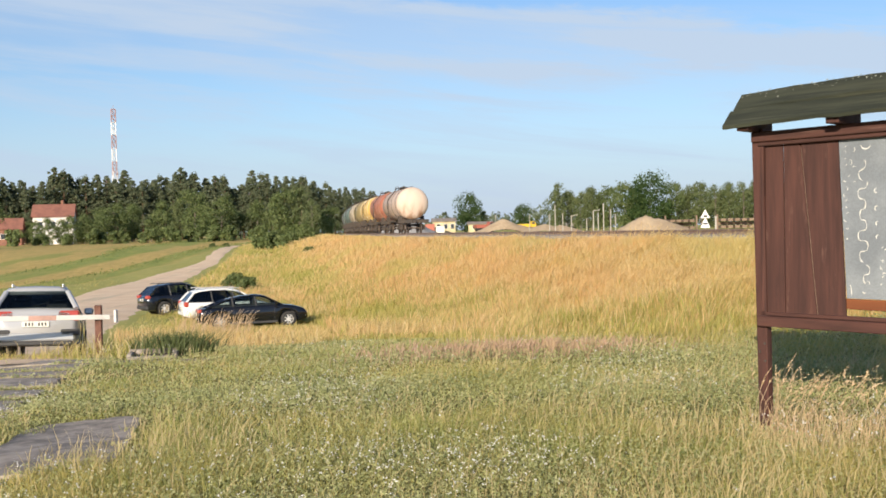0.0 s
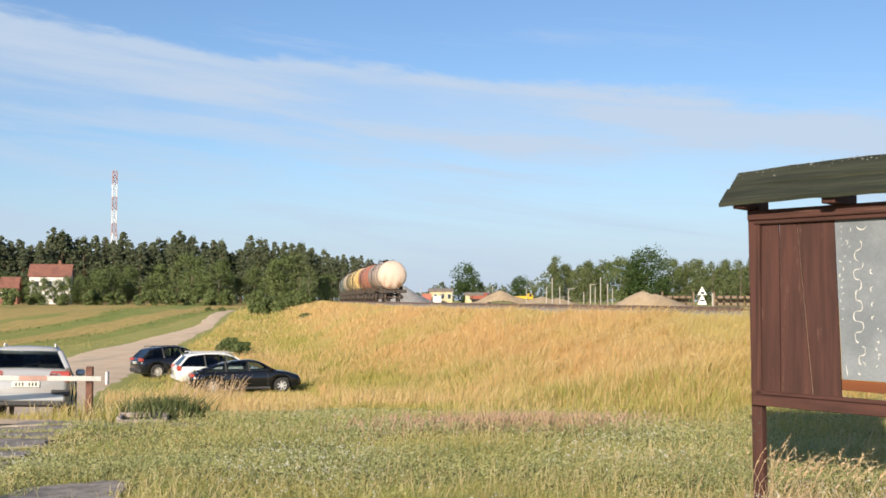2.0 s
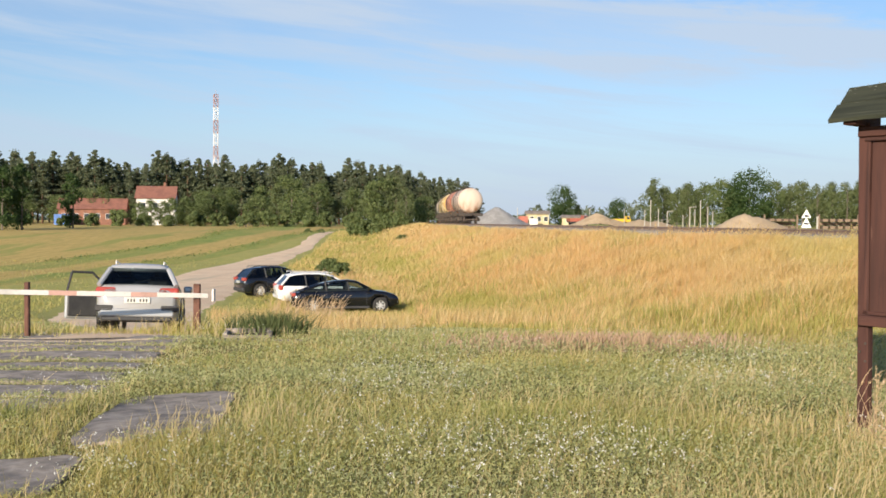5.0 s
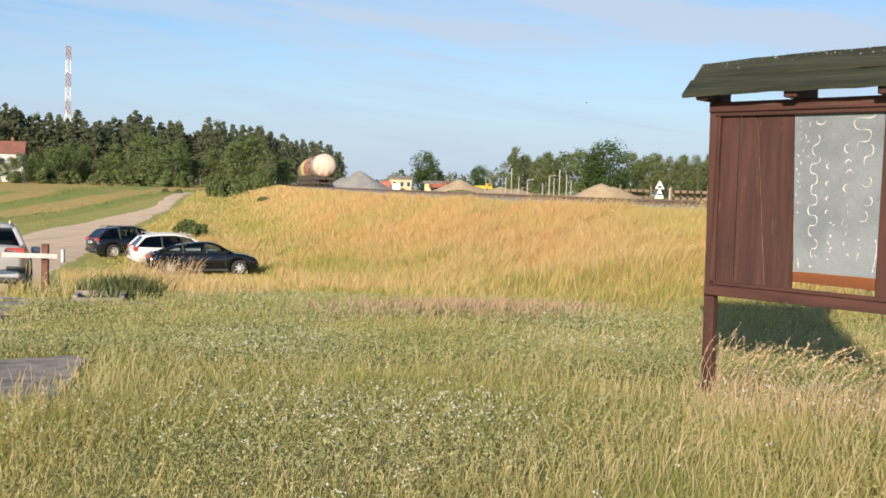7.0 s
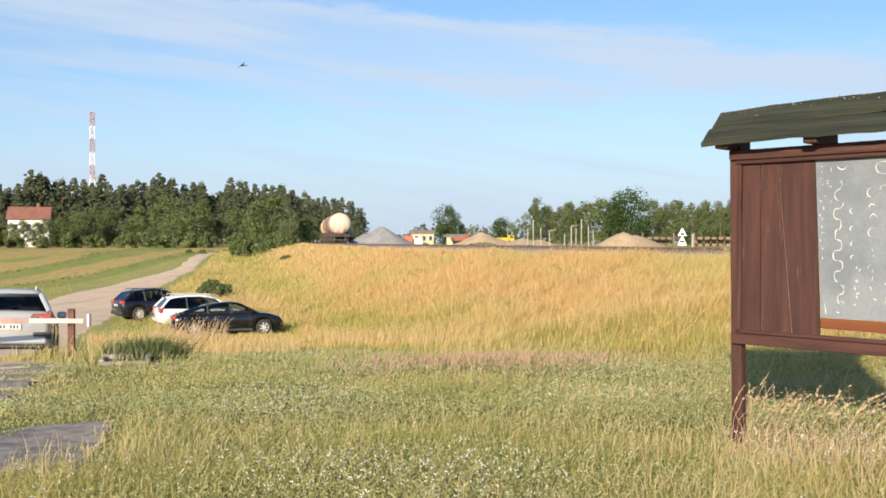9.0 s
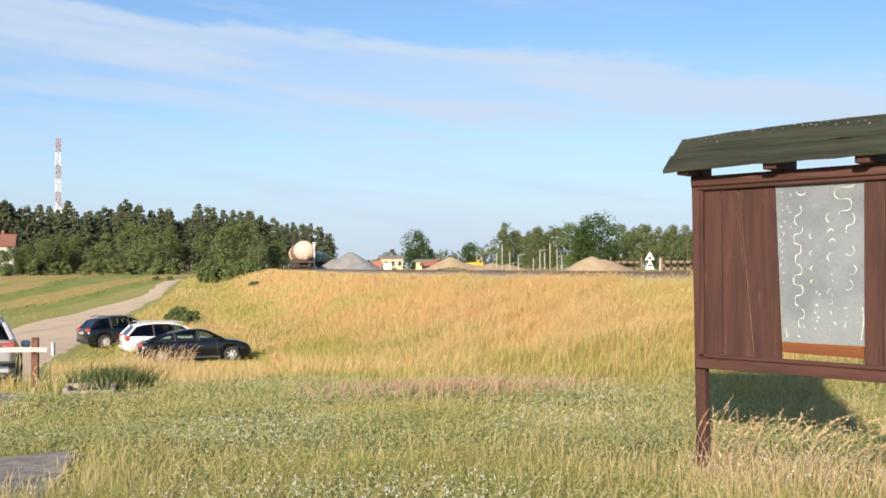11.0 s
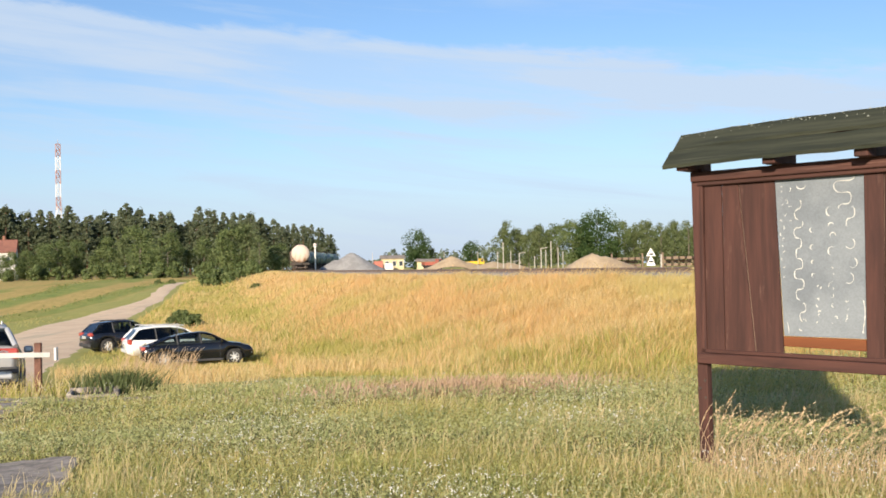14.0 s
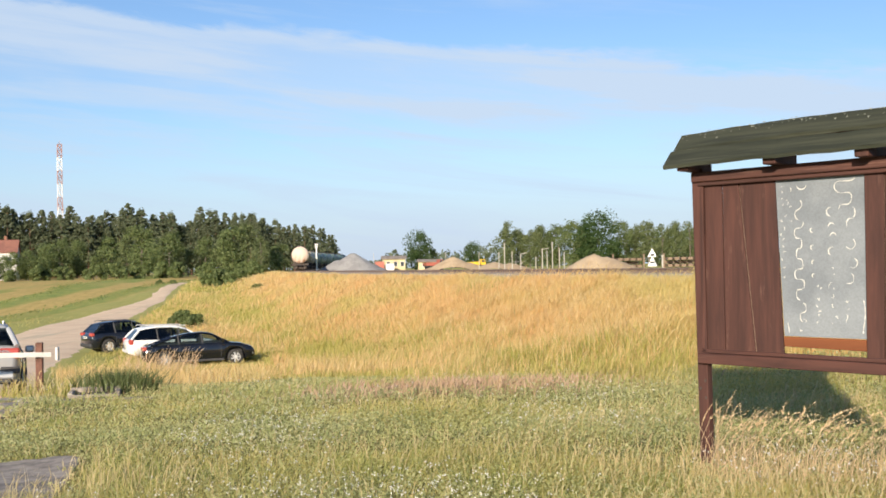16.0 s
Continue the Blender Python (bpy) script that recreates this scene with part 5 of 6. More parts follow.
# ---- heaps, posts and signs along the line ----
SAND = material("sand", spotted, a=(0.55, 0.42, 0.27), b=(0.46, 0.34, 0.21), scale=0.6, fine=8.0, rough=0.97, bump=0.8, dist=0.05)
GRAVEL = material("grey_gravel", spotted, a=(0.38, 0.37, 0.355), b=(0.3, 0.29, 0.28), scale=0.6, fine=8.0, rough=0.97, bump=0.8, dist=0.05)


def heap(name, label, x, y, peaks, mat, spread):
    """A poured heap: the highest of several cones at every point."""
    rng = np.random.default_rng(int(x * 10) & 255)
    xs = np.linspace(-spread[0], spread[0], 56)
    ys = np.linspace(-spread[1], spread[1], 26)
    gx, gy = np.meshgrid(xs, ys)
    z = np.full(gx.shape, -0.2)
    for cx, cy, h, sl in peaks:
        r = np.sqrt((gx - cx) ** 2 + (gy - cy) ** 2 + 0.15)
        z = np.maximum(z, h - sl * r)
    z += rng.normal(0, 0.03, z.shape) * (z > 0)
    v = np.stack([gx, gy, z], -1).reshape(-1, 3)
    i = (np.arange(25)[:, None] * 56 + np.arange(55)).ravel()
    o = link_mesh(name, fast_mesh(name, v, [np.stack([i, i + 1, i + 57, i + 56], 1)]), mat, smooth=True)
    tagged(o, label, "heap")
    o.location = (x, y, ground_at(x, y) + 0.05)


heap("gravel_mound", "large cone of grey gravel beside the line", *far_at(-2.3, 232), [(0, 0, 4.35, 0.62), (-3.4, 0.5, 2.9, 0.62), (2.6, 1, 2.6, 0.5)], GRAVEL, (8.5, 7))
heap("sand_mound", "wide heap of yellow sand beside the line", *far_at(10.75, 92), [(-0.5, 0, 1.78, 0.56), (0.5, 0, 1.5, 0.42), (1.5, 0.3, 1.1, 0.4), (-1.5, 0.2, 1.0, 0.42)], SAND, (4.6, 3.5))
heap("sand_mound", "distant heap of pale sand in the yard", *far_at(3.0, 240), [(0, 0, 3.2, 0.5), (3.5, 0, 1.8, 0.35), (-3, 0, 1.3, 0.3)], SAND, (8, 5))
heap("sand_mound", "low distant heap of pale sand in the yard", *far_at(5.2, 235), [(0, 0, 1.7, 0.3), (3.5, 0, 1.4, 0.3)], SAND, (8, 5))
POST_PALE = material("pale_concrete_post", spotted, a=(0.5, 0.47, 0.42), b=(0.4, 0.37, 0.33), scale=2.0, fine=20.0, rough=0.9)


def yard_post(az, d, h, w=0.16, arm=False):
    x, y = far_at(az, d)
    p = thing("yard_post", "pale concrete post beside the railway yard", "post", "posts of the yard", pose(x, y, ground_at(x, y)))
    part("shaft", box((0, 0, h / 2 - 0.2), (w, w, h + 0.4), 0.02), POST_PALE, p)
    part("cap", box((0, 0, h + 0.03), (w + 0.06, w + 0.06, 0.08), 0.02), POST_PALE, p)
    if arm:
        part("lamp_arm", rod((0, 0, h), (0.9, 0, h + 0.15), 0.05), POST_PALE, p)


for az, d, h, arm in ((5.45, 160, 3.2, 0), (5.75, 150, 4.6, 0), (6.15, 165, 3.4, 0), (6.6, 150, 2.8, 1), (7.75, 150, 3.5, 1), (8.0, 152, 3.2, 0), (8.28, 150, 4.6, 0), (8.65, 152, 3.6, 0), (8.9, 158, 3.0, 0), (7.4, 170, 2.4, 0), (4.4, 220, 4.2, 0), (2.6, 240, 4.6, 0), (-1.2, 290, 5.5, 0), (14.0, 88, 1.6, 0)):
    yard_post(az, d, h * 0.85, 0.12, arm)
WHITE_ENAMEL = material("white_enamel", painted, a=(0.8, 0.8, 0.78), amount=0.1)
RED_ENAMEL = material("red_enamel", painted, a=(0.55, 0.05, 0.04), amount=0.1)


def prism(points, thick):
    b = bmesh.new()
    f = [b.verts.new((x, -thick / 2, z)) for x, z in points]
    g = [b.verts.new((x, thick / 2, z)) for x, z in points]
    b.faces.new(f)
    b.faces.new(g[::-1])
    for k in range(len(f)):
        b.faces.new((f[k], g[k], g[(k + 1) % len(f)], f[(k + 1) % len(f)]))
    return b


def line_sign():
    x, y = far_at(13.48, 86)
    s = thing("railway_sign", "white triangular railway sign above a white triangular marker", "sign", at=pose(x, y, 0.85, 0, 0, -10))
    part("pole", rod((0, 0.05, -0.2), (0, 0.05, 1.7), 0.03), POST_PALE, s)
    part("upper_triangle", prism([(-0.36, 1.3), (0.36, 1.3), (0.0, 1.95)], 0.03), WHITE_ENAMEL, s)
    part("black_mark", box((0.02, -0.025, 1.44), (0.3, 0.012, 0.17), 0.004), BLACK_TRIM, s)
    part("lower_triangle", prism([(-0.36, 0.55), (0.36, 0.55), (0.06, 1.25), (-0.06, 1.25)], 0.03), WHITE_ENAMEL, s)
    part("dark_stripe", box((0, -0.025, 0.86), (0.36, 0.012, 0.14), 0.004), BLACK_TRIM, s)


line_sign()


def signal_post():
    y = 205.0
    x = float(track_x(y)) + 3.2
    s = thing("signal_post", "white signal post with a red head beside the rails", "signal", at=pose(x, y, 0.9))
    part("mast", rod((0, 0, -0.2), (0, 0, 5.0), 0.14), WHITE_ENAMEL, s)
    part("head", box((0, -0.1, 5.2), (0.55, 0.3, 0.7), 0.05), WHITE_ENAMEL, s)
    part("visor", rod((0, -0.25, 5.25), (0, -0.5, 5.25), 0.14), RED_ENAMEL, s)


signal_post()
SPLIT_WOOD = material("grey_timber", wooden, a=(0.26, 0.19, 0.13), b=(0.17, 0.12, 0.085), along=(0.08, 1, 1))


def timber_rack(az, d, w, turn):
    x, y = far_at(az, d)
    r = thing("sleeper_stack", "stack of old brown wooden sleepers beyond the line", "timber stack", "sleeper stacks", pose(x, y, ground_at(x, y), 0, 0, turn))
    for k in range(4):
        for j in range(int(w / 0.6)):
            part("sleeper", box((-w / 2 + 0.6 * j + 0.3 * (k % 2), 0, 0.25 + 0.3 * k), (0.42, 2.6, 0.24), 0.02) if k % 2 else box((-w / 2 + 0.3 + 0.6 * j, 0, 0.25 + 0.3 * k), (0.62, 0.3, 0.24), 0.02), SPLIT_WOOD, r)
    for sg in (-1, 1):
        part("stake", box((sg * w / 2, 0, 0.8), (0.14, 0.14, 1.7), 0.01), SPLIT_WOOD, r)


timber_rack(12.25, 100, 2.9, 5)
timber_rack(15.0, 98, 3.2, -4)
timber_rack(17.4, 98, 3.2, -4)


def yard_vehicle(az, d, turn, body_mat, label):
    x, y = far_at(az, d)
    v = thing("dumper", label, "work vehicle", at=pose(x, y, ground_at(x, y) + 0.02, 0, 0, turn))
    part("chassis", box((0, 0, 0.9), (4.4, 1.7, 0.4), 0.05), BLACK_TRIM, v)
    part("tub", prism([(-2.2, 1.1), (0.6, 1.1), (0.9, 1.9), (-2.5, 1.8)], 2.0), body_mat, v)
    part("cab", prism([(0.9, 1.1), (2.2, 1.1), (2.1, 1.7), (1.8, 2.5), (1.0, 2.5)], 1.8), body_mat, v)
    part("cab_window", prism([(1.15, 1.75), (1.9, 1.75), (1.7, 2.35), (1.15, 2.35)], 1.84), PANE, v)
    for x in (-1.4, 1.5):
        for sg in (-1, 1):
            part("wheel", rod((x, sg * 0.7, 0.55), (x, sg * 1.0, 0.55), 0.55, seg=18), TYRE, v)


WORK_YELLOW = material("work_yellow", painted, a=(0.75, 0.48, 0.03), amount=0.2)
yard_vehicle(4.25, 265, 10, WORK_YELLOW, "small yellow dumper truck parked in the yard")
yard_vehicle(6.4, 262, 170, POST_PALE, "pale grey works truck parked in the yard")
yard_vehicle(2.0, 250, 20, CONT_RED, "dull red works machine parked in the yard")

# ---- a swallow crossing the sky ----
FEATHER = material("dark_feathers", spotted, a=(0.03, 0.035, 0.05), b=(0.06, 0.055, 0.05), scale=30.0, fine=90.0, rough=0.7)
bird = thing("swallow", "small dark swallow flying across the sky", "bird")
part("body", lathe([(0, -0.09), (0.018, -0.06), (0.024, 0.0), (0.016, 0.06), (0.012, 0.08), (0, 0.095)], 10, pose(0, 0, 0, -90, 0, 0)), FEATHER, bird, "", True)
part("tail", prism([(-0.006, -0.05), (0.006, -0.05), (0.035, -0.17), (0.0, -0.11), (-0.035, -0.17)], 0.006), FEATHER, bird).matrix_local = pose(0, 0, 0, -90, 0, 0)
for sg in (-1, 1):
    w = part("wing", prism([(0.0, 0.035), (0.07, 0.05), (0.19, -0.04), (0.09, -0.01), (0.0, -0.03)], 0.006), FEATHER, bird)
    w.matrix_local = pose(0, 0, 0.012, 0, 0, 0 if sg > 0 else 180) @ pose(0, 0, 0, -90 if sg > 0 else 90, 0, 0) @ pose(0, 0, 0, 0, -28, 0)

# ---- grass ----
MEADOW = material("meadow_grass", blade, stops=[(0.20, 0.24, 0.065), (0.35, 0.36, 0.11), (0.50, 0.455, 0.16), (0.66, 0.55, 0.23)], patch=(0.58, 0.48, 0.18), patch_scale=0.5, second=(0.30, 0.36, 0.09), second_scale=0.9, through_light=0.45)
WEEDS = material("sage_weeds", blade, stops=[(0.26, 0.30, 0.12), (0.43, 0.445, 0.20), (0.61, 0.59, 0.33)], patch=(0.50, 0.49, 0.19), patch_scale=0.7, second=(0.28, 0.33, 0.13), second_scale=0.8, through_light=0.45)
STRAW = material("straw_stalks", blade, stops=[(0.54, 0.42, 0.2), (0.62, 0.49, 0.25), (0.67, 0.55, 0.32)], patch=(0.56, 0.46, 0.26), patch_scale=0.8)
BLOND = material("blond_seed_grass", blade, stops=[(0.58, 0.42, 0.23), (0.70, 0.52, 0.31), (0.80, 0.63, 0.42)], patch=(0.70, 0.50, 0.32), patch_scale=1.2, through_light=0.4)
GOLD = material("golden_grass", blade, stops=[(0.56, 0.38, 0.15), (0.74, 0.54, 0.23), (0.88, 0.71, 0.40)], patch=(0.80, 0.52, 0.25), patch_scale=0.3, second=(0.62, 0.56, 0.20), second_scale=0.14, through_light=0.5)
LUSH = material("fresh_grass", blade, stops=[(0.31, 0.33, 0.08), (0.46, 0.43, 0.12), (0.62, 0.53, 0.19)], patch=(0.58, 0.48, 0.17), patch_scale=0.3, through_light=0.45)
FIELD = material("field_blades", blade, stops=[(0.34, 0.36, 0.1), (0.46, 0.42, 0.14), (0.58, 0.46, 0.18)], patch=(0.5, 0.42, 0.15), patch_scale=0.12, through_light=0.45)
# dark green that carries the shade of the field's small ditches
DITCH_SHADE = material("ditch_shade_blades", blade, stops=[(0.15, 0.19, 0.06), (0.24, 0.27, 0.085)], through_light=0.4)
PINKISH = material("pink_seed_grass", blade, stops=[(0.46, 0.30, 0.21), (0.60, 0.42, 0.30)], patch=(0.50, 0.37, 0.19), patch_scale=0.6)
PETAL = material("white_petals", blade, stops=[(0.75, 0.74, 0.68), (0.8, 0.79, 0.75)], through_light=0.3)


def value_noise(x, y, scale, seed):
    """Smooth noise from 0 to 1 on the plan."""
    r = np.random.default_rng(seed)
    k = r.uniform(-1, 1, (6, 2)) * scale * 3
    p = r.uniform(0, 6.28, 6)
    s = sum(np.sin(x * a + y * b + c) for (a, b), c in zip(k, p))
    return 0.5 + s / 7


def grass(name, label, x, y, height, width, lean, mat, seed, ear=False):
    rng = np.random.default_rng(seed)
    n = len(x)
    z = land(x, y) - 0.02
    a = rng.uniform(0, 6.28, n)
    side = np.stack([np.cos(a), np.sin(a), np.zeros(n)], 1) * (width / 2)[:, None]
    b = rng.uniform(0, 6.28, n)
    off = np.stack([np.cos(b) + 0.35, np.sin(b), np.zeros(n)], 1) * (lean * height * rng.uniform(0.3, 1.0, n))[:, None]
    root = np.stack([x, y, z], 1)
    up = np.stack([np.zeros(n), np.zeros(n), height], 1)
    fm = 0.68 if ear else 0.5
    mid = root + up * fm + off * fm * fm
    tip = root + up * (1 - 0.12 * lean)[:, None] + off
    if ear:
        v = np.stack([root, mid - side * 1.2, mid + side * 1.2, tip], 1).reshape(-1, 3)
        i = np.arange(n) * 4
        return tagged(link_mesh(name, fast_mesh(name, v, [np.stack([i, i + 2, i + 3, i + 1], 1)]), mat), label, "grass", kind="stuff")
    w0, wm = 1.0, 0.8
    v = np.stack([root - side * w0, root + side * w0, mid - side * wm, mid + side * wm, tip], 1).reshape(-1, 3)
    i = np.arange(n) * 5
    o = link_mesh(name, fast_mesh(name, v, [np.stack([i, i + 1, i + 3, i + 2], 1), np.stack([i + 2, i + 3, i + 4], 1)]), mat)
    return tagged(o, label, "grass", kind="stuff")


def scatter(rng, y0, y1, density, left=0.57, right=0.50, extra=1.5):
    """Places inside the wedge of land that is seen."""
    n = int(density * (y1 - y0) * ((left + right) * (y0 + y1) / 2 + 2 * extra))
    y = np.sqrt(rng.uniform(y0 * y0, y1 * y1, n))
    x = rng.uniform(-1, 1, n)
    x = np.where(x < 0, x * (left * y + extra), x * (right * y + extra))
    return x, y


def leaves(name, label, x, y, lo, hi, size, mat, seed):
    """Low weeds as many small leaves above the ground."""
    rng = np.random.default_rng(seed)
    n = len(x)
    p = np.stack([x, y, land(x, y) + rng.uniform(lo, hi, n)], 1)
    nrm = rng.normal(0, 0.8, (n, 3)) + [0, -0.35, 0.7]
    nrm /= np.linalg.norm(nrm, axis=1)[:, None]
    a = np.cross(nrm, rng.normal(size=(n, 3)))
    a /= np.linalg.norm(a, axis=1)[:, None]
    b = np.cross(nrm, a)
    s = (size * rng.uniform(0.6, 1.4, n))[:, None]
    v = np.stack([p - a * s, p - b * s * 0.4, p + a * s, p + b * s * 0.4], 1).reshape(-1, 3)
    o = link_mesh(name, fast_mesh(name, v, [np.arange(n * 4).reshape(-1, 4)]), mat)
    return tagged(o, label, "weeds", kind="stuff")


def panicles(name, label, x, y, height, mat, seed, droop=0.5, thick=0.003, head=0.3, grains=12):
    """Tall stalks that bend over, with a loose head of small spikelets."""
    rng = np.random.default_rng(seed)
    n = len(x)
    root = np.stack([x, y, land(x, y) - 0.02], 1)
    b = rng.normal(0.0, 1.1, n)
    way = np.stack([np.cos(b), np.sin(b), np.zeros(n)], 1)
    bend = (droop * rng.uniform(0.3, 1.2, n))[:, None]

    def along(f):
        f = f.reshape(-1, 1)
        return root + way * bend * height[:, None] * f ** 2.6 + np.array([0, 0, 1.0]) * height[:, None] * (f - 0.38 * bend * f ** 4)
    a = rng.uniform(0, 6.28, n)
    side = np.stack([np.cos(a), np.sin(a), np.zeros(n)], 1) * np.broadcast_to(np.asarray(thick), (n,))[:, None] / 2
    verts, quads, base = [], [], 0
    levels = [along(np.full(n, f)) for f in (0.0, 0.45, 0.75, 0.92, 1.0)]
    for lo, hi in zip(levels, levels[1:]):
        verts.append(np.stack([lo - side, lo + side, hi + side * 0.8, hi - side * 0.8], 1).reshape(-1, 3))
        quads.append(base + np.arange(n * 4).reshape(-1, 4))
        base += n * 4
    for k in range(grains):
        f = 1.0 - head + head * (k + rng.uniform(0, 1, n)) / grains
        p, q = along(f), along(np.minimum(f + 0.05, 1.05))
        up = q - p
        up /= np.linalg.norm(up, axis=1)[:, None]
        out = rng.normal(size=(n, 3)) * 0.32
        ln = (height * 0.055 * rng.uniform(0.6, 1.2, n) * (1.15 - 0.6 * k / grains))[:, None]
        d = up + out
        d /= np.linalg.norm(d, axis=1)[:, None]
        w = np.cross(d, rng.normal(size=(n, 3)))
        w *= 0.16 / np.linalg.norm(w, axis=1)[:, None]
        verts.append(np.stack([p, p + (d * 0.5 + w) * ln, p + d * ln, p + (d * 0.5 - w) * ln], 1).reshape(-1, 3))
        quads.append(base + np.arange(n * 4).reshape(-1, 4))
        base += n * 4
    o = link_mesh(name, fast_mesh(name, np.concatenate(verts), [np.concatenate(quads)]), mat)
    return tagged(o, label, "grass", kind="stuff")


def make_grass():
    rng = np.random.default_rng(91)
    parts = []
    for y0, y1, dens in ((3.6, 8, 4000), (8, 13, 2100), (13, 20, 950), (20, 32, 350)):
        parts.append(scatter(rng, y0, y1, dens, extra=0.8))
    x, y = (np.concatenate(p) for p in zip(*parts))
    edge = 0.5 * (value_noise(x, y, 2.2, 71) - 0.5) + 0.2 * (value_noise(x, y, 7.0, 72) - 0.5)
    drain = (np.abs(x + 5.45) < 0.75) & (np.abs(y - 19.35) < 0.75)
    keep = ~drain & ~(on_slab(x + edge, y + edge, 0.0) & on_slab(x, y, -0.03)) & (road_offset(x, y) > 0.1)
    x, y, edge = x[keep], y[keep], edge[keep]
    d = np.hypot(x, y)
    by_slab = on_slab(x + edge, y - edge, 0.2) | ((x + 4 * edge < -5.0) & (y + 3 * edge > 9) & (y < 23) & (x > -13))
    weedy = value_noise(x, y, 0.5, 9)
    tall = np.clip((value_noise(x, y, 0.45, 5) - 0.25) * 2.4, 0.35, 1.7) * np.clip(0.6 + 0.8 * value_noise(x, y, 2.4, 6), 0.6, 1.4)
    is_weed = rng.uniform(size=len(x)) < np.clip(weedy * 0.9 + 0.08, 0.25, 0.8)
    share = np.clip(value_noise(x, y, 0.6, 14) - 0.5, 0, 1) * np.where(y < 8, 0.4, 0.3) + np.clip((x - 1.2) / 8, 0, 0.07) * (y < 12) + 0.03
    share = np.where(by_slab & ~on_slab(x, y, 0.3), 0.03, share)
    share = np.where(on_slab(x, y, 0.3) & (x < -5.5), 0.12, share)
    is_straw = ~is_weed & (rng.uniform(size=len(x)) < share)
    green = ~is_weed & ~is_straw
    w = 0.0022 + 0.0004 * d
    h = (0.05 + 0.15 * rng.uniform(size=len(x)) * tall + 0.0) * np.where(by_slab, 0.4, 1.0)
    grass("meadow_grass", "short green and yellowing meadow grass", x[green], y[green], h[green], w[green] * 1.15, np.full(green.sum(), 0.8), MEADOW, 1)
    leaves("meadow_weeds", "grey-green low meadow weeds among the grass", x[is_weed], y[is_weed], 0.01, np.where(by_slab, 0.06, 0.17)[is_weed], 0.0055 + 0.00085 * d[is_weed], WEEDS, 2)
    st = is_straw
    grass("straw_grass", "dry straw-coloured grass stalks with seed heads", x[st], y[st], (h * 1.4 + 0.07)[st], w[st] * 0.75, np.full(st.sum(), 0.55), STRAW, 3, True)
    # tall dry clump before the notice board
    n = 1500
    cx = rng.uniform(2.25, 4.3, n)
    cy = np.minimum(7.95 - 0.62 * (cx - 2.0) + rng.normal(0, 0.4, n), 8.3 - 0.949 * (cx - 2.46))
    ok = (np.hypot(cx, cy) > 5.4) & (rng.uniform(size=n) < 0.35 + 0.65 * value_noise(cx, cy, 1.6, 17))
    cx, cy = cx[ok], cy[ok]
    grass("seed_grass", "tall blond seeding grass at the foot of the notice board", cx, cy, rng.uniform(0.15, 0.4, len(cx)), np.full(len(cx), 0.0042), np.full(len(cx), 0.6), BLOND, 4, True)
    panicles("bent_seed_heads", "bent blond seed heads of tall grass before the notice board", cx[::4], cy[::4], rng.uniform(0.36, 0.72, len(cx[::4])), BLOND, 21, 0.6, 0.0035, 0.3, 14)
    # single stalks standing over the meadow
    ps = [scatter(rng, a, b, c, extra=0.8) for a, b, c in ((3.7, 6.5, 34), (6.5, 10, 24), (10, 16, 12))]
    cx, cy = (np.concatenate(p) for p in zip(*ps))
    ok = ~on_slab(cx, cy, 0.1) & (rng.uniform(size=len(cx)) < np.clip(value_noise(cx, cy, 0.9, 23) * 2.4 - 0.75 + 0.12 * np.clip(cx, -2, 4), 0.02, 1))
    cx, cy = cx[ok], cy[ok]
    panicles("meadow_seed_heads", "single straw-coloured seed stalks standing over the meadow", cx, cy, rng.uniform(0.2, 0.42, len(cx)), STRAW, 22, 0.4, 0.0028, 0.34, 9)
    # golden grass on the bank and down to the parked cars
    ps = []
    for y0, y1, dens in ((11, 22, 1500), (22, 32, 1250), (32, 45, 820), (45, 75, 330), (75, 130, 95), (130, 200, 20)):
        ps.append(scatter(rng, y0, y1, dens, 0.42, 0.5))
    x, y = (np.concatenate(p) for p in zip(*ps))
    s = across(x, y)
    edge = 13.0 + 3.5 * (value_noise(x, y, 0.3, 31) - 0.5) + np.clip((y - 19) / 2.5, 0, 7)
    rough = value_noise(x, y, 0.55, 35) + 0.5 * (value_noise(x, y, 1.7, 36) - 0.5)
    rise = np.clip((y - 10.6 - 6.5 * rough) / 7.0, 0, 1)
    clear = (np.abs(x + 0.19 * y) < 3.2) & (y > 31) & (y < 47.5)
    keep = (s > 2.1) & (rise > 0) & (s < edge) & (road_offset(x, y) > 0.8) & (rng.uniform(size=len(x)) < np.clip((edge - s) / 4.0, 0.0, 1) ** 0.7 * np.clip(0.12 + 1.3 * rise, 0, 1))
    x, y, s, clear, rise = x[keep], y[keep], s[keep], clear[keep], rise[keep]
    d = np.hypot(x, y)
    greener = np.clip((s - 7.9) / 4.5, 0.04, 0.9) + 0.3 * np.clip(value_noise(x, y, 0.3, 44) * 6 - 4, 0, 1) + 0.32 * (1 - rise) * value_noise(x, y, 0.5, 45)
    lush = rng.uniform(size=len(x)) < greener
    hh = rng.uniform(0.3, 0.78, len(x)) * np.clip(0.4 + 0.65 * value_noise(x, y, 0.5, 12) + 0.6 * value_noise(x, y, 1.6, 13), 0.45, 1.4) * np.clip((s - 1.0) / 3.2, 0.3, 1) * np.where(clear, 0.35, 1.0) * (0.22 + 0.78 * rise)
    ww = 0.0024 + 0.00031 * d
    g = ~lush
    grass("bank_grass", "tall golden ripe grass covering the railway bank", x[g], y[g], hh[g], ww[g], np.full(g.sum(), 0.5), GOLD, 5, True)
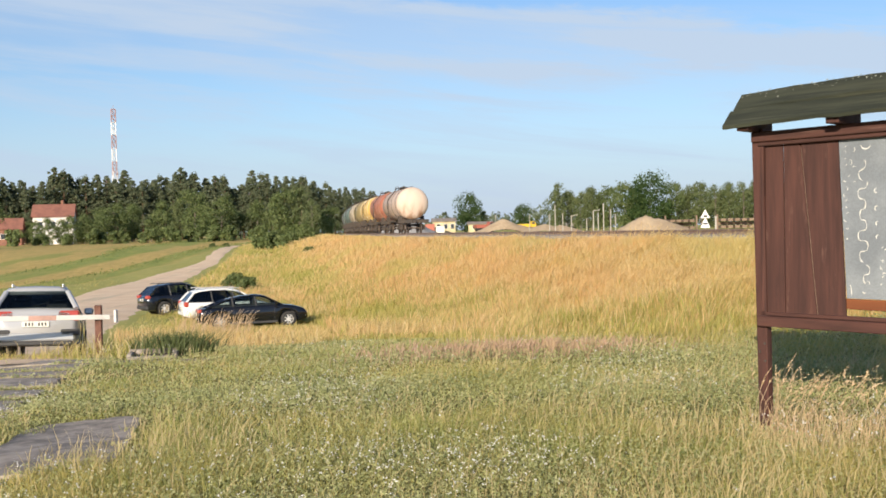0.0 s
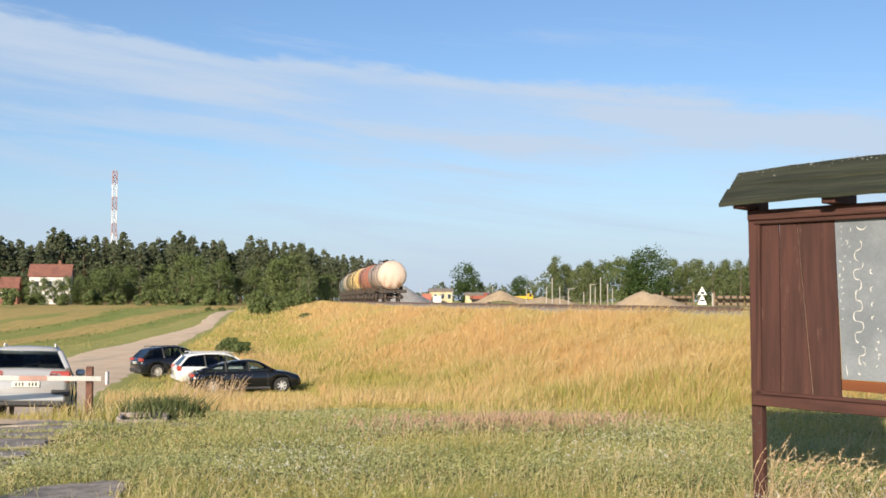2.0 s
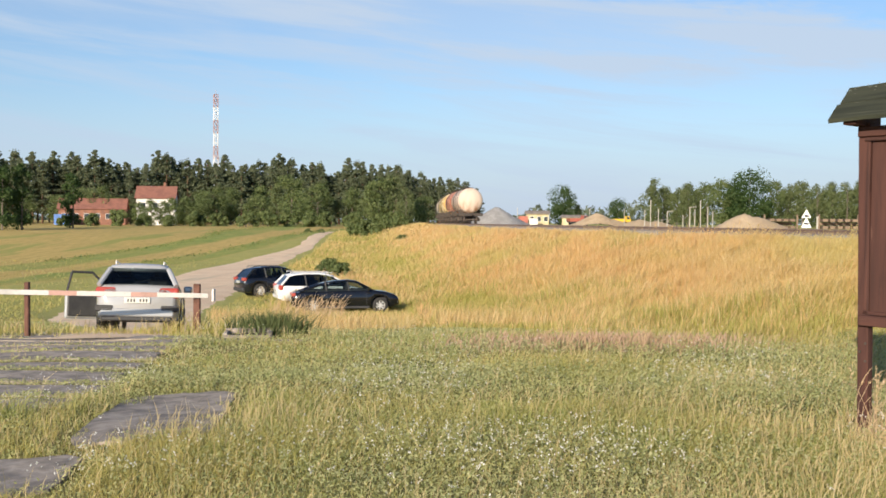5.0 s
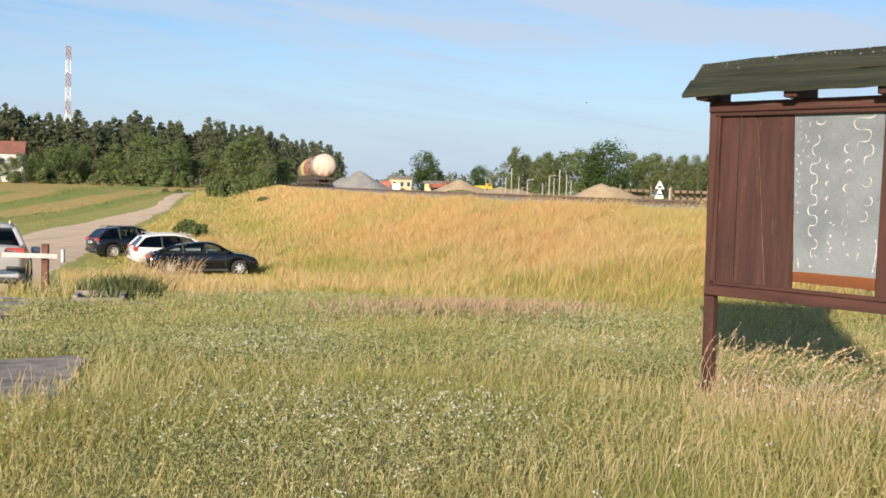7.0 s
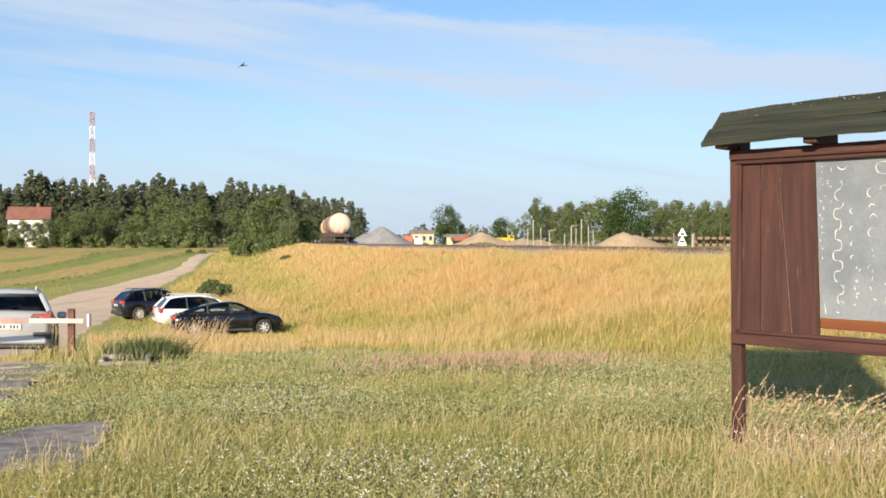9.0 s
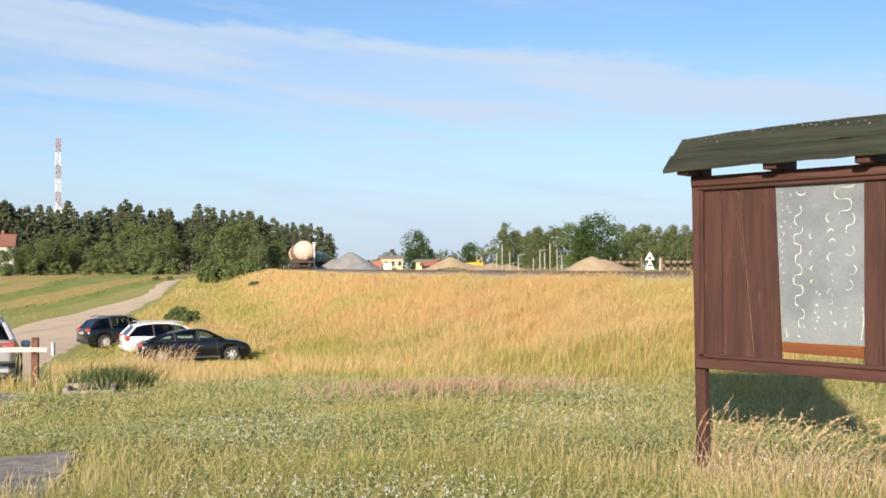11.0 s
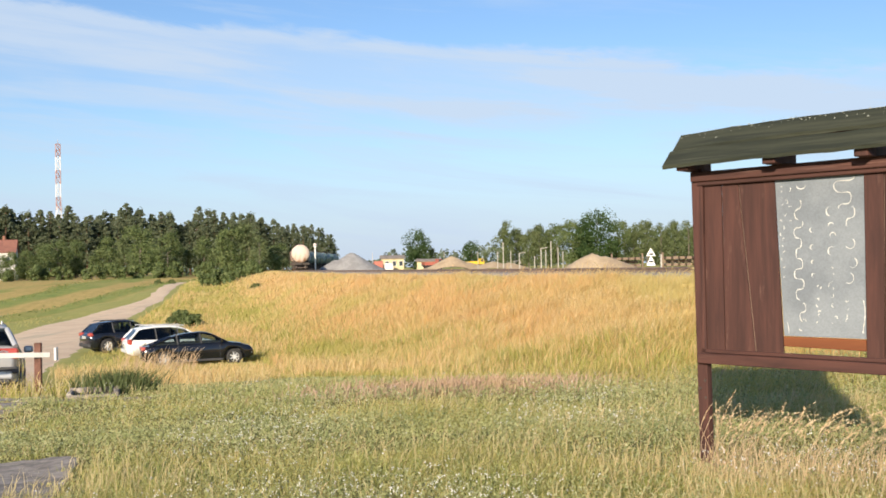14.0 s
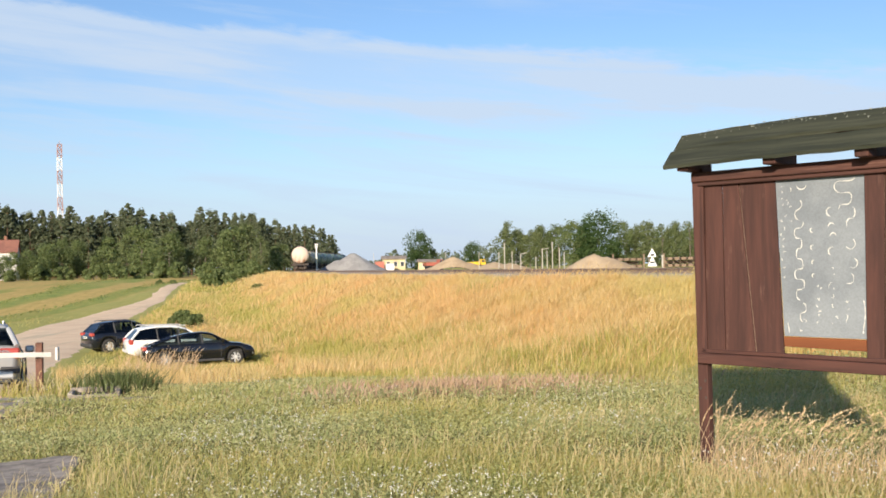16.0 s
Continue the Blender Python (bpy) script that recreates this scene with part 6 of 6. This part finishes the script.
    grass("bank_green", "green grass mixed into the foot of the bank", x[lush], y[lush], hh[lush] * np.clip(1.0 - (s[lush] - 10) / 6, 0.45, 0.85), ww[lush] * 1.2, np.full(lush.sum(), 0.55), LUSH, 6, True)
    # taller plumes over the bank
    t = g & (rng.uniform(size=len(x)) < 0.035) & (y < 60) & ~clear
    panicles("bank_plumes", "pale feathery plumes over the golden grass", x[t], y[t], hh[t] * 1.25 + 0.15, GOLD, 24, 0.5, 0.001 + 0.00025 * d[t], 0.35, 7)
    # pinkish seeding patch at the foot of the bank
    n = 2600
    px, py = rng.normal(1.0, 1.2, n), rng.normal(17.3, 0.7, n)
    grass("pink_grass", "pinkish seeding grass at the foot of the bank", px, py, rng.uniform(0.12, 0.34, n), np.full(n, 0.014), np.full(n, 0.6), PINKISH, 7, True)
    # golden tufts beside the parked cars and the barrier
    n = 14000
    cy = rng.uniform(23, 42, n)
    cx = cy * rng.uniform(-0.32, -0.12, n)
    ok = (road_offset(cx, cy) > 0.2) & (rng.uniform(size=n) < np.clip(value_noise(cx, cy, 0.6, 52) * 1.9 - 0.35, 0.08, 1)) & ((cy < 35) | (cx < -0.2 * cy))
    cx, cy = cx[ok], cy[ok]
    grass("verge_grass", "pale golden tall grass beside the parked cars", cx, cy, rng.uniform(0.2, 0.7, len(cx)), np.full(len(cx), 0.010), np.full(len(cx), 0.6), GOLD, 8, True)
    n = 170
    cy = rng.uniform(33.5, 37.5, n)
    cx = cy * rng.uniform(-0.255, -0.185, n)
    panicles("verge_plumes", "pale straw plumes standing before the black saloon", cx, cy, rng.uniform(0.75, 1.3, n), BLOND, 25, 0.35, 0.012, 0.4, 14)
    # weeds along the barrier and under the silver car's tail
    n = 2600
    cx, cy = rng.uniform(-13.0, -5.6, n), rng.normal(21.2, 0.9, n)
    hh = rng.uniform(0.06, 0.34, n) * np.clip(value_noise(cx, cy, 1.2, 61) * 1.7, 0.3, 1.3) * np.where(np.abs(cx + 6.9) < 0.9, 1.35, 1.0)
    grass("barrier_weeds", "rough green and yellow weeds along the barrier", cx, cy, hh, np.full(n, 0.017), np.full(n, 0.7), LUSH, 26)
    grass("barrier_straw", "dry yellow grass in front of the barrier", cx[::3] + 0.2, cy[::3] - 0.3, hh[::3] * 1.3, np.full(len(cx[::3]), 0.012), np.full(len(cx[::3]), 0.6), STRAW, 27, True)
    # straw along the joints of the slabs
    jx, jy = [], []
    for sx, sy, hl, hd, a in SLABS[:10]:
        u = rng.uniform(-hl, hl, 260)
        v = hd + rng.normal(0.05, 0.03, 260)
        ca, sa = math.cos(radians(a)), math.sin(radians(a))
        jx.append(sx + u * ca - v * sa)
        jy.append(sy + u * sa + v * ca)
    jx, jy = np.concatenate(jx), np.concatenate(jy)
    grass("joint_grass", "yellow dry grass in the joints between the slabs", jx, jy, rng.uniform(0.03, 0.075, len(jx)), np.full(len(jx), 0.014), np.full(len(jx), 0.8), STRAW, 28)
    # dark weeds stand in for the ditch shade along the mown strips' edges
    n = 1800
    cy = rng.uniform(95, 250, n)
    q = rng.choice([-12.4, -2.4], n) + rng.normal(0, 0.6, n) + 0.8 * np.sin(cy * 0.06)
    cx = -33 + q * (1 + np.maximum(cy - 140, 0) * 0.0135)
    grass("strip_edge_weeds", "dark green weeds standing in for ditch shade along the mown strips", cx, cy, rng.uniform(0.08, 0.32, n), np.full(n, 0.10), np.full(n, 0.7), DITCH_SHADE, 29, True)
    # short grass of the left field
    fl = [scatter(rng, a, b, c, 0.62, 0.0, 0.0) for a, b, c in ((26, 60, 45), (60, 100, 6))]
    fx, fy = (np.concatenate(p) for p in zip(*fl))
    ok = (road_offset(fx, fy) > 0.15) & (fx < -6) & (across(fx, fy) > 15)
    fx, fy = fx[ok], fy[ok]
    fd = np.hypot(fx, fy)
    grass("field_grass", "short green and pale grass of the field by the track", fx, fy, rng.uniform(0.05, 0.2, len(fx)), 0.006 + 0.0006 * fd, np.full(len(fx), 0.8), FIELD, 9)
    # white meadow flowers
    fl = []
    for y0, y1, dens in ((3.6, 8, 85), (8, 14, 40), (14, 22, 10)):
        fl.append(scatter(rng, y0, y1, dens))
    x, y = (np.concatenate(p) for p in zip(*fl))
    ok = ~on_slab(x, y) & (rng.uniform(size=len(x)) < np.clip(value_noise(x, y, 0.8, 66) * 2.4 - 1.0, 0.03, 1)) & (x < 3.4)
    x, y = x[ok], y[ok]
    z = land(x, y) + rng.uniform(0.13, 0.27, len(x))
    cen = np.repeat(np.stack([x, y, z], 1), 4, 0) + rng.normal(0, 0.012, (len(x) * 4, 3))
    v, f = leaf_quads(rng, cen, np.full((len(cen), 3), 0.004), len(cen) * 2, 0.0055)
    o = link_mesh("meadow_flowers", fast_mesh("meadow_flowers", v, [f]), PETAL)
    tagged(o, "small white meadow flowers scattered through the grass", "flowers", kind="stuff")
    # the meadow goes on beside and behind
    n = 26000
    r, a = 26 * np.sqrt(rng.uniform(0.004, 1, n)), rng.uniform(0, 6.283, n)
    bx, by = r * np.cos(a), r * np.sin(a)
    ok = ((by < 3.6) | (bx < -0.57 * by - 0.8) | (bx > 0.5 * by + 0.8)) & (r > 1.4) & ~on_slab(bx, by) & (road_offset(bx, by) > 0.2) & (across(bx, by) > 3.5)
    bx, by = bx[ok], by[ok]
    grass("rough_grass", "rough meadow grass around the viewpoint", bx, by, rng.uniform(0.06, 0.24, len(bx)), np.full(len(bx), 0.014), np.full(len(bx), 0.8), MEADOW, 12)
    # dark weed tuft by the open drain
    n = 1000
    cx, cy = rng.normal(-5.25, 0.38, n), rng.normal(20.45, 0.25, n)
    grass("weed_tuft", "dark green weeds beside a concrete drain", cx, cy, rng.uniform(0.25, 0.62, n), np.full(n, 0.022), np.full(n, 0.8), material("weed_leaf", blade, stops=[(0.10, 0.13, 0.05), (0.19, 0.22, 0.09)]), 10)


make_grass()


BIRD = [
    (0, 190.00, 330.00, 70.00),
    (5, 70.00, 190.00, 26.00),
    (7, 15.75, 93.70, 9.50),
    (8, 2.12, 65.98, 7.12),
    (8.5, -2.13, 51.99, 6.38),
    (9, -6.31, 37.50, 7.76),
    (9.6, -24.00, 17.00, 15.00),
    (11, -46.00, -22.00, 20.00),
    (16, -160.00, -150.00, 40.00),
]


def motions():
    for k, w in enumerate(WAGONS):
        s = TRAIN_S0 + 12.02 * k
        walk(w, [(t / 2, on_track(s + TRAIN_SPEED * t / 2)) for t in range(33)])
        for o in w.children if k < 3 else ():
            if o.name.startswith("wheelset"):
                x0, y0, z0 = o.location
                walk(o, [(t / 10, pose(x0, y0, z0, -math.degrees(TRAIN_SPEED * t / 10 / 0.475), 0, 0)) for t in range(161)])

    rows, turn = [], 60.0
    for k, (t, *p) in enumerate(BIRD):
        q = BIRD[min(k + 1, len(BIRD) - 1)][1:]
        if k < len(BIRD) - 1:
            turn = math.degrees(math.atan2(-(q[0] - p[0]), q[1] - p[1]))
        rows.append((t, pose(*p, 0, 25, turn)))
    walk(bird, rows)


motions()
